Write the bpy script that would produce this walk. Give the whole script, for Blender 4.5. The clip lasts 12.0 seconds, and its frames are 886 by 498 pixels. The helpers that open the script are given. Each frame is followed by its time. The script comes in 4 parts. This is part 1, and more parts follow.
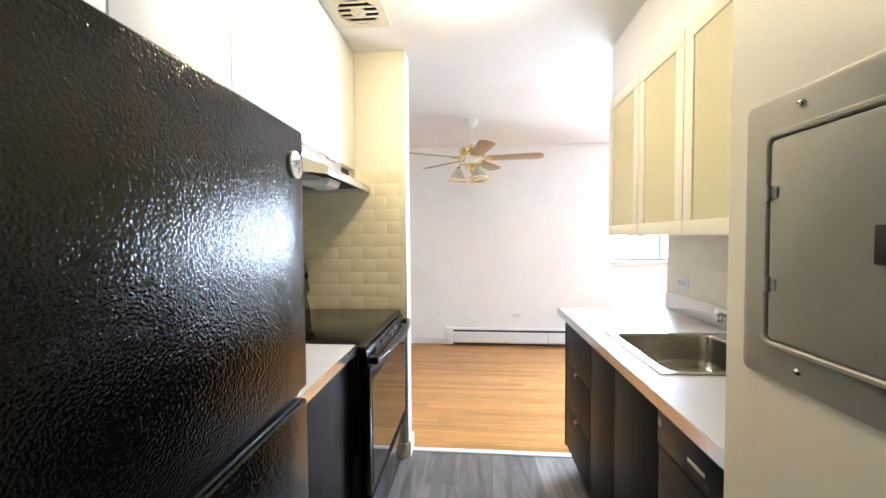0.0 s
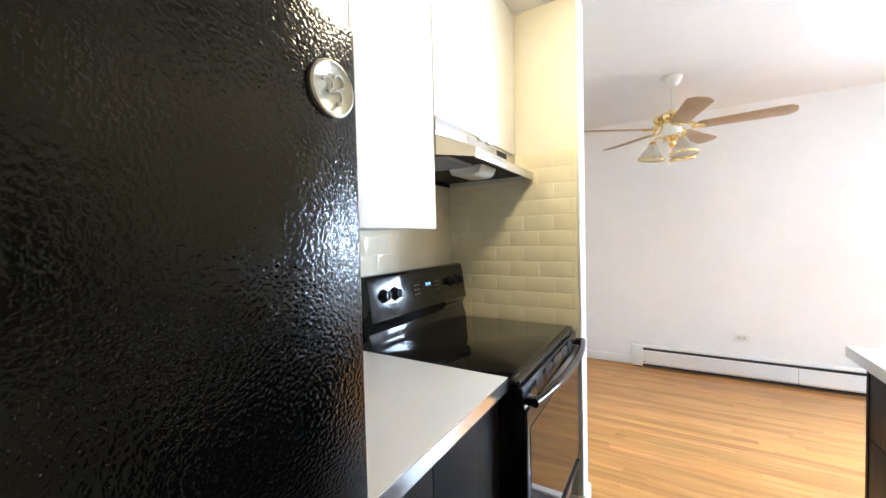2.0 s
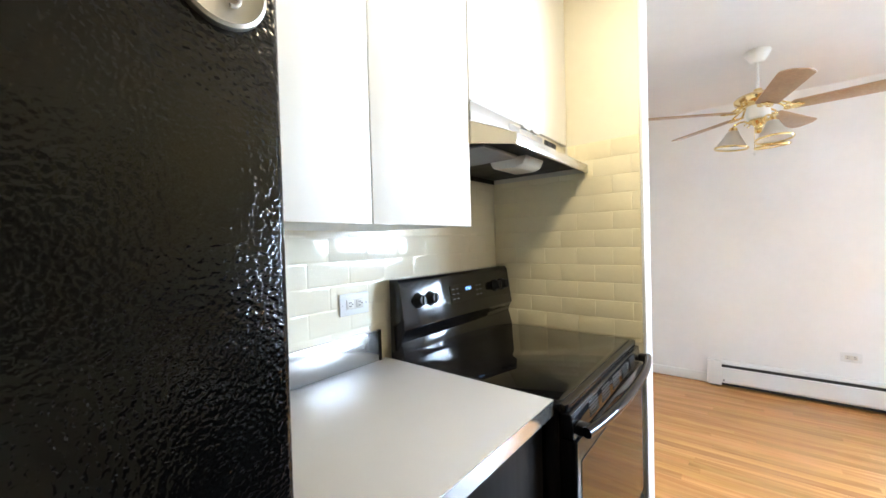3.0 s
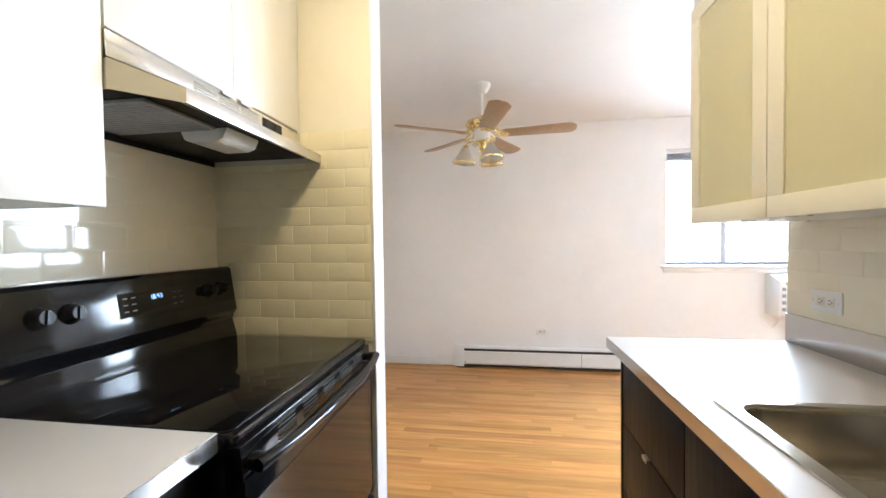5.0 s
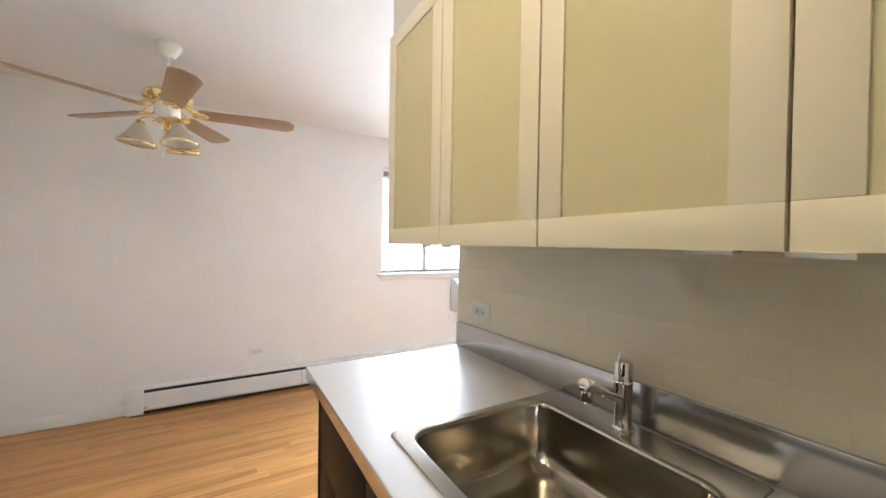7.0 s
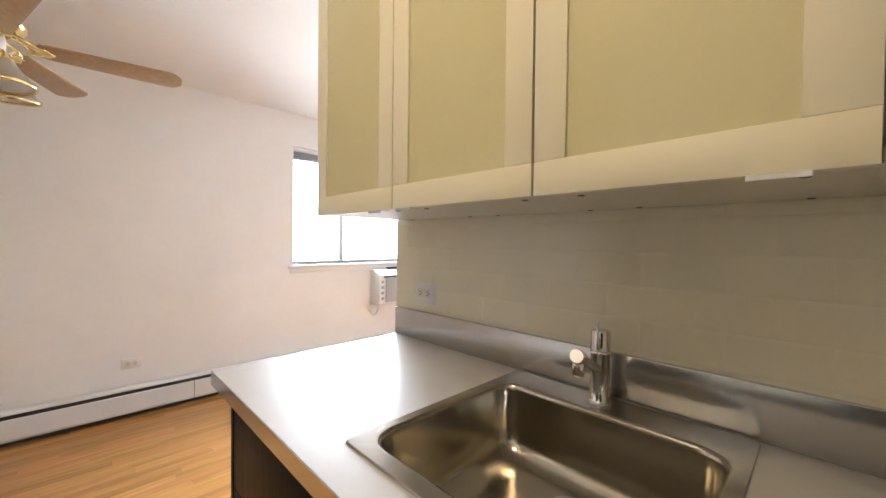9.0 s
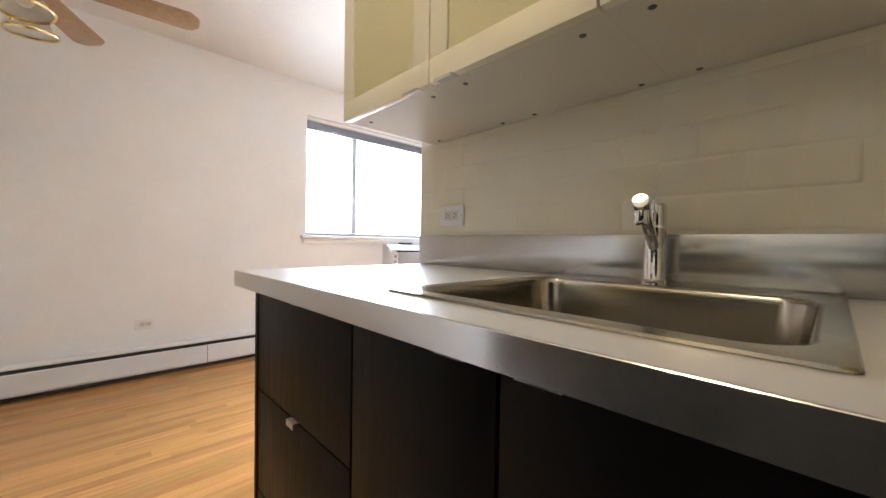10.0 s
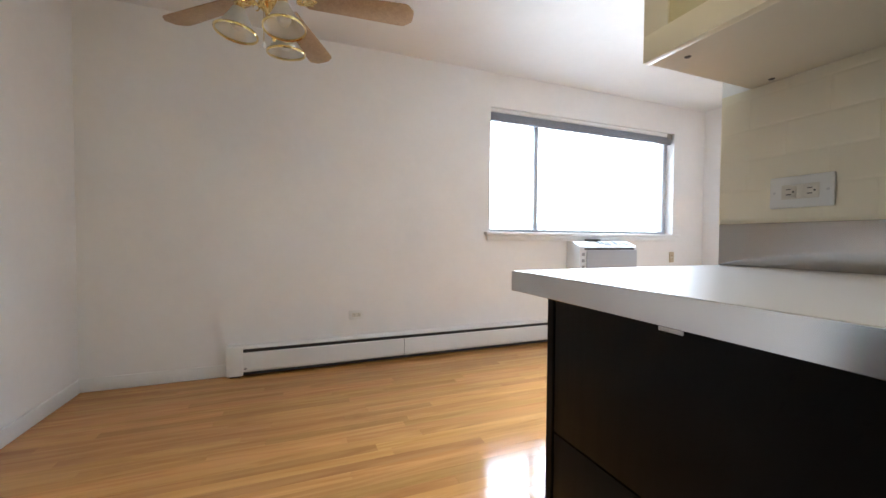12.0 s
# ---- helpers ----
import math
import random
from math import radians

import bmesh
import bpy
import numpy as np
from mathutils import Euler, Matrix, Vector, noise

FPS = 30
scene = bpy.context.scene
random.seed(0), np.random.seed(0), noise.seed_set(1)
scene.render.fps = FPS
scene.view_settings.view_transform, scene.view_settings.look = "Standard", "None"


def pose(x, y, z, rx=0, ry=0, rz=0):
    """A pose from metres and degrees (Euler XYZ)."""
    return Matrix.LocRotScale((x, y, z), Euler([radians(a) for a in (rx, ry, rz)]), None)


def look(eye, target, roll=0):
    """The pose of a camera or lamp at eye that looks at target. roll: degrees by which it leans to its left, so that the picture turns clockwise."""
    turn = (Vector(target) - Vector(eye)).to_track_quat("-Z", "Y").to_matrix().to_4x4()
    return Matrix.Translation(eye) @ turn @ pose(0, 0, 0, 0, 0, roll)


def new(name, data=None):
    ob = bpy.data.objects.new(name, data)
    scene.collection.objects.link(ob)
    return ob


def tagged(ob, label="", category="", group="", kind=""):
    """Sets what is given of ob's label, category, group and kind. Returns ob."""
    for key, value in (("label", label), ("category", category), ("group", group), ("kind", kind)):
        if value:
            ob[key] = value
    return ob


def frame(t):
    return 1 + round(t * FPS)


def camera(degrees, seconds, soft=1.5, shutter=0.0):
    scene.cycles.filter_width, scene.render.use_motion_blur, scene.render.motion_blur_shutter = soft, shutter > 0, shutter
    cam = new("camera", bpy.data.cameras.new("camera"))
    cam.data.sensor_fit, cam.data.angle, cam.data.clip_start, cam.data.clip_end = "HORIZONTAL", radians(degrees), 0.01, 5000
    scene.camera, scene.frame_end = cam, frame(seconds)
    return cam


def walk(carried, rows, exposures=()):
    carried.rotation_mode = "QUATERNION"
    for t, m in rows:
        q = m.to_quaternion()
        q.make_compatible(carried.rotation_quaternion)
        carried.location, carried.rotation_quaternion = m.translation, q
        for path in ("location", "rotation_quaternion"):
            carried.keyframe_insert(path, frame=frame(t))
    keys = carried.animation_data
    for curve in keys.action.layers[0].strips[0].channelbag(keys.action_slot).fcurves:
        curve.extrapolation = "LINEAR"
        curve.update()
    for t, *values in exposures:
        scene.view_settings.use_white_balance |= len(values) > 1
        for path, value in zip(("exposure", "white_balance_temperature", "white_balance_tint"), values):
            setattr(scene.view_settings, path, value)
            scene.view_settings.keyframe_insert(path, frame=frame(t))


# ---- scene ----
cam = camera(99.9, 12.0)
PATH = [
    (0, (0.489, 0.361, 1.356), (0.32, 2.352, 1.287), -0.4),
    (0.5, (0.461, 0.442, 1.341), (0.12, 2.411, 1.266), -0.7),
    (1, (0.425, 0.535, 1.349), (-0.153, 2.449, 1.278), -1.0),
    (1.5, (0.42, 0.614, 1.351), (-0.41, 2.433, 1.29), -1.2),
    (2, (0.425, 0.753, 1.353), (-0.604, 2.468, 1.287), -1.4),
    (2.5, (0.403, 0.84, 1.33), (-0.829, 2.415, 1.291), -1.9),
    (2.7, (0.401, 0.863, 1.339), (-0.889, 2.391, 1.294), -1.7),
    (4.3, (0.444, 1.017, 1.317), (-0.308, 2.87, 1.289), -0.7),
    (4.5, (0.494, 1.041, 1.325), (-0.152, 2.933, 1.275), -0.6),
    (5, (0.57, 1.139, 1.302), (0.28, 3.118, 1.259), -0.7),
    (5.5, (0.634, 1.188, 1.319), (0.706, 3.187, 1.274), -0.2),
    (6, (0.671, 1.227, 1.332), (1.022, 3.196, 1.292), 0.2),
    (6.5, (0.706, 1.265, 1.34), (1.353, 3.157, 1.309), 0.7),
    (7, (0.741, 1.313, 1.355), (1.757, 3.035, 1.331), 0.9),
    (7.2, (0.755, 1.328, 1.373), (1.901, 2.967, 1.351), 0.8),
    (8.8, (0.742, 1.494, 1.338), (2.145, 2.918, 1.301), 0.5),
    (9, (0.736, 1.514, 1.275), (2.135, 2.943, 1.237), 0.6),
    (9.5, (0.728, 1.554, 1.113), (2.117, 2.992, 1.083), 0.9),
    (10, (0.72, 1.6, 0.992), (2.094, 3.052, 0.958), 0.9),
    (10.5, (0.701, 1.659, 0.932), (1.988, 3.188, 0.89), 0.5),
    (11, (0.677, 1.776, 0.898), (1.808, 3.425, 0.855), 0.6),
    (11.5, (0.669, 1.923, 0.924), (1.642, 3.669, 0.875), 0.6),
    (12, (0.588, 2.036, 0.974), (1.308, 3.901, 0.921), 0.4),
]
EXPO = [(0, 0.78, 5600, 10), (2.5, 0.80, 5500, 8), (5, 0.46, 5800, 9), (6.5, 0.22, 5900, 10), (9.5, 0.0, 6450, 14), (10.5, -0.1, 6000, 9), (12, -0.4, 5950, 9)]
walk(cam, [(t, look(e, g, r)) for t, e, g, r in PATH], EXPO)

# ---- world and light ----
world = bpy.data.worlds.new("sky_world")
scene.world = world
world.use_nodes = True
wn = world.node_tree.nodes
sky = wn.new("ShaderNodeTexSky")
sky.sky_type, sky.sun_disc = "NISHITA", False
sky.sun_elevation, sky.sun_rotation = radians(48), radians(200)
world.node_tree.links.new(sky.outputs["Color"], wn["Background"].inputs["Color"])
wn["Background"].inputs["Strength"].default_value = 0.12


def area_lamp(name, m, sx, sy, watts, colour):
    d = bpy.data.lights.new(name, "AREA")
    d.shape, d.size, d.size_y, d.energy, d.color, d.spread = "RECTANGLE", sx, sy, watts, colour, radians(135)
    ob = new(name, d)
    ob.matrix_world = m
    return ob


WIN_W, LAMP_E, BACK_E = 140.0, 39.0, 15.0
area_lamp("window_daylight", look((3.33, 5.17, 1.57), (1.8, 0.0, -1.0)), 2.2, 1.0, WIN_W, (0.80, 0.90, 1.0))


# ---- materials ----
def mat(name, colour, rough=0.5, metal=0.0, vary=0.06, scale=6.0, bump=0.0, bump_scale=60.0, spec=0.5,
        coat=0.0, stretch=(1, 1, 1), rough_vary=0.08, per_piece=0.0, emit=0.0):
    """Paint-like surface with two scales of tone, fine relief and uneven gloss."""
    m = bpy.data.materials.new(name)
    m.use_nodes = True
    nt = m.node_tree
    nd, lk = nt.nodes, nt.links
    b = nd["Principled BSDF"]
    tc = nd.new("ShaderNodeTexCoord")
    mp = nd.new("ShaderNodeMapping")
    mp.inputs["Scale"].default_value = stretch
    lk.new(tc.outputs["Object"], mp.inputs["Vector"])
    oi = nd.new("ShaderNodeObjectInfo")
    if per_piece:
        add = nd.new("ShaderNodeVectorMath")
        add.operation = "MULTIPLY_ADD"
        add.inputs[1].default_value = (37.0, 53.0, 71.0)
        lk.new(oi.outputs["Random"], add.inputs[0])
        lk.new(mp.outputs["Vector"], add.inputs[2])
        vec = add.outputs["Vector"]
    else:
        vec = mp.outputs["Vector"]
    n1 = nd.new("ShaderNodeTexNoise")
    n1.inputs["Scale"].default_value = scale
    n1.inputs["Detail"].default_value = 6
    lk.new(vec, n1.inputs["Vector"])
    n2 = nd.new("ShaderNodeTexNoise")
    n2.inputs["Scale"].default_value = scale * 9
    n2.inputs["Detail"].default_value = 3
    lk.new(vec, n2.inputs["Vector"])
    mix = nd.new("ShaderNodeMath")
    mix.operation = "MULTIPLY_ADD"
    mix.inputs[1].default_value = 0.4
    lk.new(n2.outputs["Fac"], mix.inputs[0])
    lk.new(n1.outputs["Fac"], mix.inputs[2])
    mr = nd.new("ShaderNodeMapRange")
    mr.inputs["From Min"].default_value, mr.inputs["From Max"].default_value = 0.45, 0.95
    mr.inputs["To Min"].default_value, mr.inputs["To Max"].default_value = 1 - vary, 1 + vary
    lk.new(mix.outputs[0], mr.inputs["Value"])
    hsv = nd.new("ShaderNodeHueSaturation")
    hsv.inputs["Color"].default_value = (*colour, 1)
    lk.new(mr.outputs["Result"], hsv.inputs["Value"])
    if per_piece:
        pr = nd.new("ShaderNodeMapRange")
        pr.inputs["To Min"].default_value, pr.inputs["To Max"].default_value = 1 - per_piece, 1 + per_piece
        lk.new(oi.outputs["Random"], pr.inputs["Value"])
        mul = nd.new("ShaderNodeMath")
        mul.operation = "MULTIPLY"
        lk.new(pr.outputs["Result"], mul.inputs[0])
        lk.new(mr.outputs["Result"], mul.inputs[1])
        lk.new(mul.outputs[0], hsv.inputs["Value"])
    lk.new(hsv.outputs["Color"], b.inputs["Base Color"])
    rr = nd.new("ShaderNodeMapRange")
    rr.inputs["From Min"].default_value, rr.inputs["From Max"].default_value = 0.3, 0.7
    rr.inputs["To Min"].default_value, rr.inputs["To Max"].default_value = max(0.02, rough - rough_vary), rough + rough_vary
    lk.new(n1.outputs["Fac"], rr.inputs["Value"])
    lk.new(rr.outputs["Result"], b.inputs["Roughness"])
    b.inputs["Metallic"].default_value = metal
    b.inputs["Specular IOR Level"].default_value = spec
    b.inputs["Coat Weight"].default_value = coat
    b.inputs["Coat Roughness"].default_value = 0.06
    if bump:
        n3 = nd.new("ShaderNodeTexNoise")
        n3.inputs["Scale"].default_value = bump_scale
        n3.inputs["Detail"].default_value = 4
        lk.new(vec, n3.inputs["Vector"])
        bp = nd.new("ShaderNodeBump")
        bp.inputs["Strength"].default_value = 0.6
        bp.inputs["Distance"].default_value = bump
        lk.new(n3.outputs["Fac"], bp.inputs["Height"])
        lk.new(bp.outputs["Normal"], b.inputs["Normal"])
    if emit:
        b.inputs["Emission Color"].default_value = (*colour, 1)
        b.inputs["Emission Strength"].default_value = emit
    return m


def wood(name, dark, light, rough, grain=(1.2, 28, 28), per_piece=0.16, bump=0.0003, coat=0.0, hue=0.0, spec=0.5):
    """Long-grained wood; the first axis of grain is the one along the board."""
    m = mat(name, light, rough, 0, 0.05, 3.0, 0, 60, spec, coat, grain, 0.05, per_piece)
    nt = m.node_tree
    nd, lk = nt.nodes, nt.links
    hsv = [n for n in nd if n.type == "HUE_SAT"][0]
    add = [n for n in nd if n.type == "VECT_MATH"][0]
    oi = [n for n in nd if n.type == "OBJECT_INFO"][0]
    wv = nd.new("ShaderNodeTexNoise")
    wv.inputs["Scale"].default_value, wv.inputs["Detail"].default_value = 2.2, 8
    wv.inputs["Distortion"].default_value = 1.4
    lk.new(add.outputs["Vector"], wv.inputs["Vector"])
    cr = nd.new("ShaderNodeValToRGB")
    cr.color_ramp.elements[0].position, cr.color_ramp.elements[1].position = 0.33, 0.68
    cr.color_ramp.elements[0].color, cr.color_ramp.elements[1].color = (*dark, 1), (*light, 1)
    lk.new(wv.outputs["Fac"], cr.inputs["Fac"])
    lk.new(cr.outputs["Color"], hsv.inputs["Color"])
    if hue:
        hr = nd.new("ShaderNodeMapRange")
        hr.inputs["To Min"].default_value, hr.inputs["To Max"].default_value = 0.5 - hue, 0.5 + hue
        wn2 = nd.new("ShaderNodeTexWhiteNoise")
        wn2.noise_dimensions = "1D"
        lk.new(oi.outputs["Random"], wn2.inputs["W"])
        lk.new(wn2.outputs["Value"], hr.inputs["Value"])
        lk.new(hr.outputs["Result"], hsv.inputs["Hue"])
    bp = nd.new("ShaderNodeBump")
    bp.inputs["Strength"].default_value, bp.inputs["Distance"].default_value = 0.35, bump
    lk.new(wv.outputs["Fac"], bp.inputs["Height"])
    lk.new(bp.outputs["Normal"], nd["Principled BSDF"].inputs["Normal"])
    return m


def glass(name, colour, rough, trans=1.0):
    m = mat(name, colour, rough, 0, 0.01, 5, rough_vary=0.01)
    b = m.node_tree.nodes["Principled BSDF"]
    b.inputs["Transmission Weight"].default_value = trans
    b.inputs["IOR"].default_value = 1.45
    return m


M_WALL = mat("wall_paint", (0.825, 0.815, 0.805), 0.55, 0, 0.03, 2.5, 0.0006, 90, 0.35)
M_CEIL = mat("ceiling_paint", (0.82, 0.815, 0.805), 0.75, 0, 0.025, 2.0, 0.0008, 70, 0.2)
M_CREAM = mat("cream_wall_paint", (0.80, 0.75, 0.60), 0.42, 0, 0.03, 3.0, 0.0008, 45, 0.4)
M_TRIM = mat("white_trim_paint", (0.80, 0.80, 0.79), 0.38, 0, 0.03, 5, 0.0003, 60)
M_TILE_P = mat("painted_tile", (0.86, 0.785, 0.55), 0.38, 0, 0.03, 8, 0.0012, 22, 0.45, per_piece=0.02)
M_GROUT_P = mat("painted_joint", (0.82, 0.745, 0.52), 0.5, 0, 0.04, 8)
M_TILE = mat("white_glazed_tile", (0.85, 0.79, 0.63), 0.065, 0, 0.012, 6, 0.0003, 14, 0.5, per_piece=0.012, rough_vary=0.02)
M_LAM_W = mat("white_laminate", (0.73, 0.72, 0.675), 0.4, 0, 0.012, 4, rough_vary=0.01)
M_FRAME = mat("cream_cabinet_paint", (0.82, 0.77, 0.61), 0.3, 0, 0.015, 5, rough_vary=0.01)
M_CARC = mat("white_carcass", (0.74, 0.73, 0.71), 0.4, 0, 0.03, 5)
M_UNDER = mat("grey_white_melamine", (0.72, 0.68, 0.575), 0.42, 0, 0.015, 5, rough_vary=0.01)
M_FROST = glass("frosted_glass", (0.79, 0.735, 0.46), 0.24, 0.22)
M_DARK = wood("black_brown_veneer", (0.0056, 0.0045, 0.0041), (0.0062, 0.0050, 0.0045), 0.47, (26, 26, 1.3), 0.0001, 0.000004, spec=0.16)
M_COUNTER = mat("grey_laminate_worktop", (0.51, 0.50, 0.50), 0.36, 0.06, 0.010, 18, spec=0.38, rough_vary=0.008)
M_EDGE = mat("steel_edge_band", (0.70, 0.695, 0.69), 0.17, 0.92, 0.012, 5, rough_vary=0.01)
M_UPSTAND = mat("steel_upstand", (0.56, 0.555, 0.55), 0.18, 0.9, 0.015, 4, rough_vary=0.02)
M_STEEL = mat("brushed_steel", (0.46, 0.43, 0.375), 0.18, 1.0, 0.02, 3, 0, 60, 0.5, stretch=(14, 1.0, 14), rough_vary=0.025)
M_CHROME = mat("chrome", (0.72, 0.72, 0.72), 0.07, 1.0, 0.02, 8, rough_vary=0.03)
M_ALU = mat("brushed_aluminium", (0.62, 0.62, 0.61), 0.38, 0.9, 0.04, 12)
M_BLACK = mat("black_enamel", (0.007, 0.007, 0.008), 0.11, 0, 0.1, 6, spec=0.42, rough_vary=0.04)
M_CERAM = mat("black_ceramic_glass", (0.006, 0.006, 0.007), 0.05, 0, 0.1, 6, rough_vary=0.025)
M_PLAST = mat("black_plastic", (0.010, 0.010, 0.010), 0.40, 0, 0.1, 8, spec=0.25)
# near-black colour for the shade inside the ceiling vent
M_DUCT_SHADE = mat("duct_shade_black", (0.004, 0.004, 0.004), 0.9, 0, 0.1, 12, spec=0.1)
M_RUBBER = mat("dark_rubber", (0.02, 0.02, 0.02), 0.7, 0, 0.1, 12)
M_PANEL = mat("grey_enamel", (0.41, 0.39, 0.31), 0.38, 0, 0.05, 5, 0.0002, 120)
M_HOOD = mat("cream_hood_enamel", (0.70, 0.66, 0.55), 0.37, 0, 0.03, 6)
M_HOODF = mat("satin_steel_hood", (0.66, 0.65, 0.62), 0.21, 0.85, 0.02, 6, rough_vary=0.03)
M_FILTER = mat("grease_filter_mesh", (0.40, 0.39, 0.38), 0.45, 0.3, 0.2, 60, 0.001, 260)
M_BRASS = mat("polished_brass", (0.83, 0.67, 0.33), 0.14, 1.0, 0.05, 10)
M_BLADE = wood("tan_fan_blade", (0.35, 0.235, 0.14), (0.43, 0.30, 0.18), 0.4, (20, 20, 20), 0.0001, 0.0001)
M_PLASTW = mat("white_plastic", (0.78, 0.78, 0.76), 0.38, 0, 0.02, 8)
M_SHADE = glass("ribbed_shade_glass", (0.93, 0.91, 0.86), 0.35, 0.8)
M_CLEAR = glass("window_glass", (0.97, 0.98, 0.98), 0.0, 1.0)
M_WINF = mat("grey_window_frame", (0.48, 0.50, 0.54), 0.4, 0.3, 0.04, 8)
M_BLIND = mat("grey_blind_slats", (0.27, 0.29, 0.335), 0.45, 0, 0.1, 20)
M_OAK = wood("oak_strip", (0.40, 0.188, 0.054), (0.52, 0.268, 0.086), 0.13, (0.7, 9, 9), 0.17, 0.00002, 0.08, 0.005, 0.28)
M_VINYL = wood("grey_vinyl_plank", (0.095, 0.086, 0.082), (0.23, 0.212, 0.20), 0.36, (7, 0.8, 7), 0.22, 0.0001)
M_SUB = mat("subfloor", (0.10, 0.07, 0.05), 0.8, 0, 0.1, 6)
M_HEAT = mat("heater_enamel", (0.76, 0.76, 0.755), 0.38, 0, 0.03, 6)
M_AC = mat("ac_plastic", (0.74, 0.75, 0.76), 0.4, 0, 0.03, 6)
M_ACG = mat("ac_front_grille", (0.40, 0.41, 0.44), 0.45, 0, 0.04, 6)
M_IVORY = mat("ivory_plastic", (0.69, 0.66, 0.59), 0.4, 0, 0.02, 8)
M_PRINT = mat("grey_print", (0.30, 0.30, 0.30), 0.5, 0, 0.02, 6)
M_DIM = mat("dim_panel_print", (0.10, 0.10, 0.10), 0.5, 0, 0.02, 6)
M_BADGE = mat("badge_metal", (0.60, 0.58, 0.52), 0.37, 0.9, 0.05, 30)
M_GOLDP = mat("beige_plastic", (0.55, 0.45, 0.30), 0.45, 0, 0.03, 8)
M_DISP = mat("clock_display", (0.30, 0.55, 0.95), 0.3, 0, 0.02, 6, emit=1.6)
M_LAMPG = mat("lamp_glass", (1.0, 0.77, 0.46), 0.4, 0, 0.01, 6, emit=LAMP_E)
M_SKYCARD = mat("bright_overcast", (0.86, 0.94, 1.0), 0.9, 0, 0.01, 1, emit=BACK_E)

# fridge skin: leathery embossed enamel
M_FRIDGE = mat("textured_black_enamel", (0.003, 0.003, 0.003), 0.12, 0, 0.1, 7, spec=0.38, rough_vary=0.02)
nt = M_FRIDGE.node_tree
vo = nt.nodes.new("ShaderNodeTexNoise")
vo.inputs["Scale"].default_value, vo.inputs["Detail"].default_value, vo.inputs["Roughness"].default_value = 300, 1.0, 0.5
vo2 = nt.nodes.new("ShaderNodeTexVoronoi")
vo2.inputs["Scale"].default_value = 270
tcn = [n for n in nt.nodes if n.type == "TEX_COORD"][0]
for n in (vo, vo2):
    nt.links.new(tcn.outputs["Object"], n.inputs["Vector"])
mm = nt.nodes.new("ShaderNodeMath")
mm.operation = "MULTIPLY_ADD"
mm.inputs[1].default_value = 0.30
nt.links.new(vo2.outputs["Distance"], mm.inputs[0])
nt.links.new(vo.outputs["Fac"], mm.inputs[2])
bpn = nt.nodes.new("ShaderNodeBump")
bpn.inputs["Strength"].default_value, bpn.inputs["Distance"].default_value = 1.0, 0.0006
nt.links.new(mm.outputs[0], bpn.inputs["Height"])
nt.links.new(bpn.outputs["Normal"], nt.nodes["Principled BSDF"].inputs["Normal"])


# ---- mesh helpers ----
def add_box(bm, lo, hi, bevel=0.0, seg=2):
    """A box from lo to hi in bm, its edges rounded."""
    c = [(a + b) / 2 for a, b in zip(lo, hi)]
    s = [abs(b - a) for a, b in zip(lo, hi)]
    r = bmesh.ops.create_cube(bm, size=1.0, matrix=Matrix.Translation(c) @ Matrix.Diagonal((*s, 1)))
    if bevel:
        es = list({e for v in r["verts"] for e in v.link_edges})
        bmesh.ops.bevel(bm, geom=es, offset=min(bevel, min(s) * 0.45), segments=seg, profile=0.5, affect="EDGES")
    return bm


def box(lo, hi, bevel=0.0, seg=2):
    return add_box(bmesh.new(), lo, hi, bevel, seg)


def add_lathe(bm, prof, m=None, seg=32):
    """A turned shape about z from (radius, height) pairs, laid by m."""
    m, seg = m or Matrix.Identity(4), max(seg, 16)
    rings = []
    for r, z in prof:
        if r < 1e-5:
            rings.append([bm.verts.new(m @ Vector((0, 0, z)))])
        else:
            rings.append([bm.verts.new(m @ Vector((r * math.cos(2 * math.pi * i / seg), r * math.sin(2 * math.pi * i / seg), z))) for i in range(seg)])
    for a, b in zip(rings, rings[1:]):
        for i in range(seg):
            j = (i + 1) % seg
            if len(a) == 1 and len(b) > 1:
                bm.faces.new((a[0], b[j], b[i]))
            elif len(b) == 1 and len(a) > 1:
                bm.faces.new((a[i], a[j], b[0]))
            elif len(a) > 1:
                bm.faces.new((a[i], a[j], b[j], b[i]))
    return bm


def lathe(prof, m=None, seg=32):
    bm = add_lathe(bmesh.new(), prof, m, seg)
    TURNED.add(id(bm))
    return bm


def add_tube(bm, pts, r, seg=10, closed=False):
    """A round bar along pts."""
    pts, seg = [Vector(p) for p in pts], max(seg, 16)
    n = len(pts)
    rings = []
    for i, p in enumerate(pts):
        a = pts[i - 1] if (i or closed) else p
        b = pts[(i + 1) % n] if (i < n - 1 or closed) else p
        d = (b - a).normalized()
        u = d.cross(Vector((0.13, 0.21, 0.97))).normalized()
        v = d.cross(u)
        rings.append([bm.verts.new(p + r * (math.cos(2 * math.pi * k / seg) * u + math.sin(2 * math.pi * k / seg) * v)) for k in range(seg)])
    pairs = list(zip(rings, rings[1:])) + ([(rings[-1], rings[0])] if closed else [])
    for a, b in pairs:
        for k in range(seg):
            bm.faces.new((a[k], a[(k + 1) % seg], b[(k + 1) % seg], b[k]))
    if not closed:
        bm.faces.new(rings[0][::-1])
        bm.faces.new(rings[-1])
    return bm


def tube(pts, r, seg=10, closed=False):
    bm = add_tube(bmesh.new(), pts, r, seg, closed)
    TURNED.add(id(bm))
    return bm


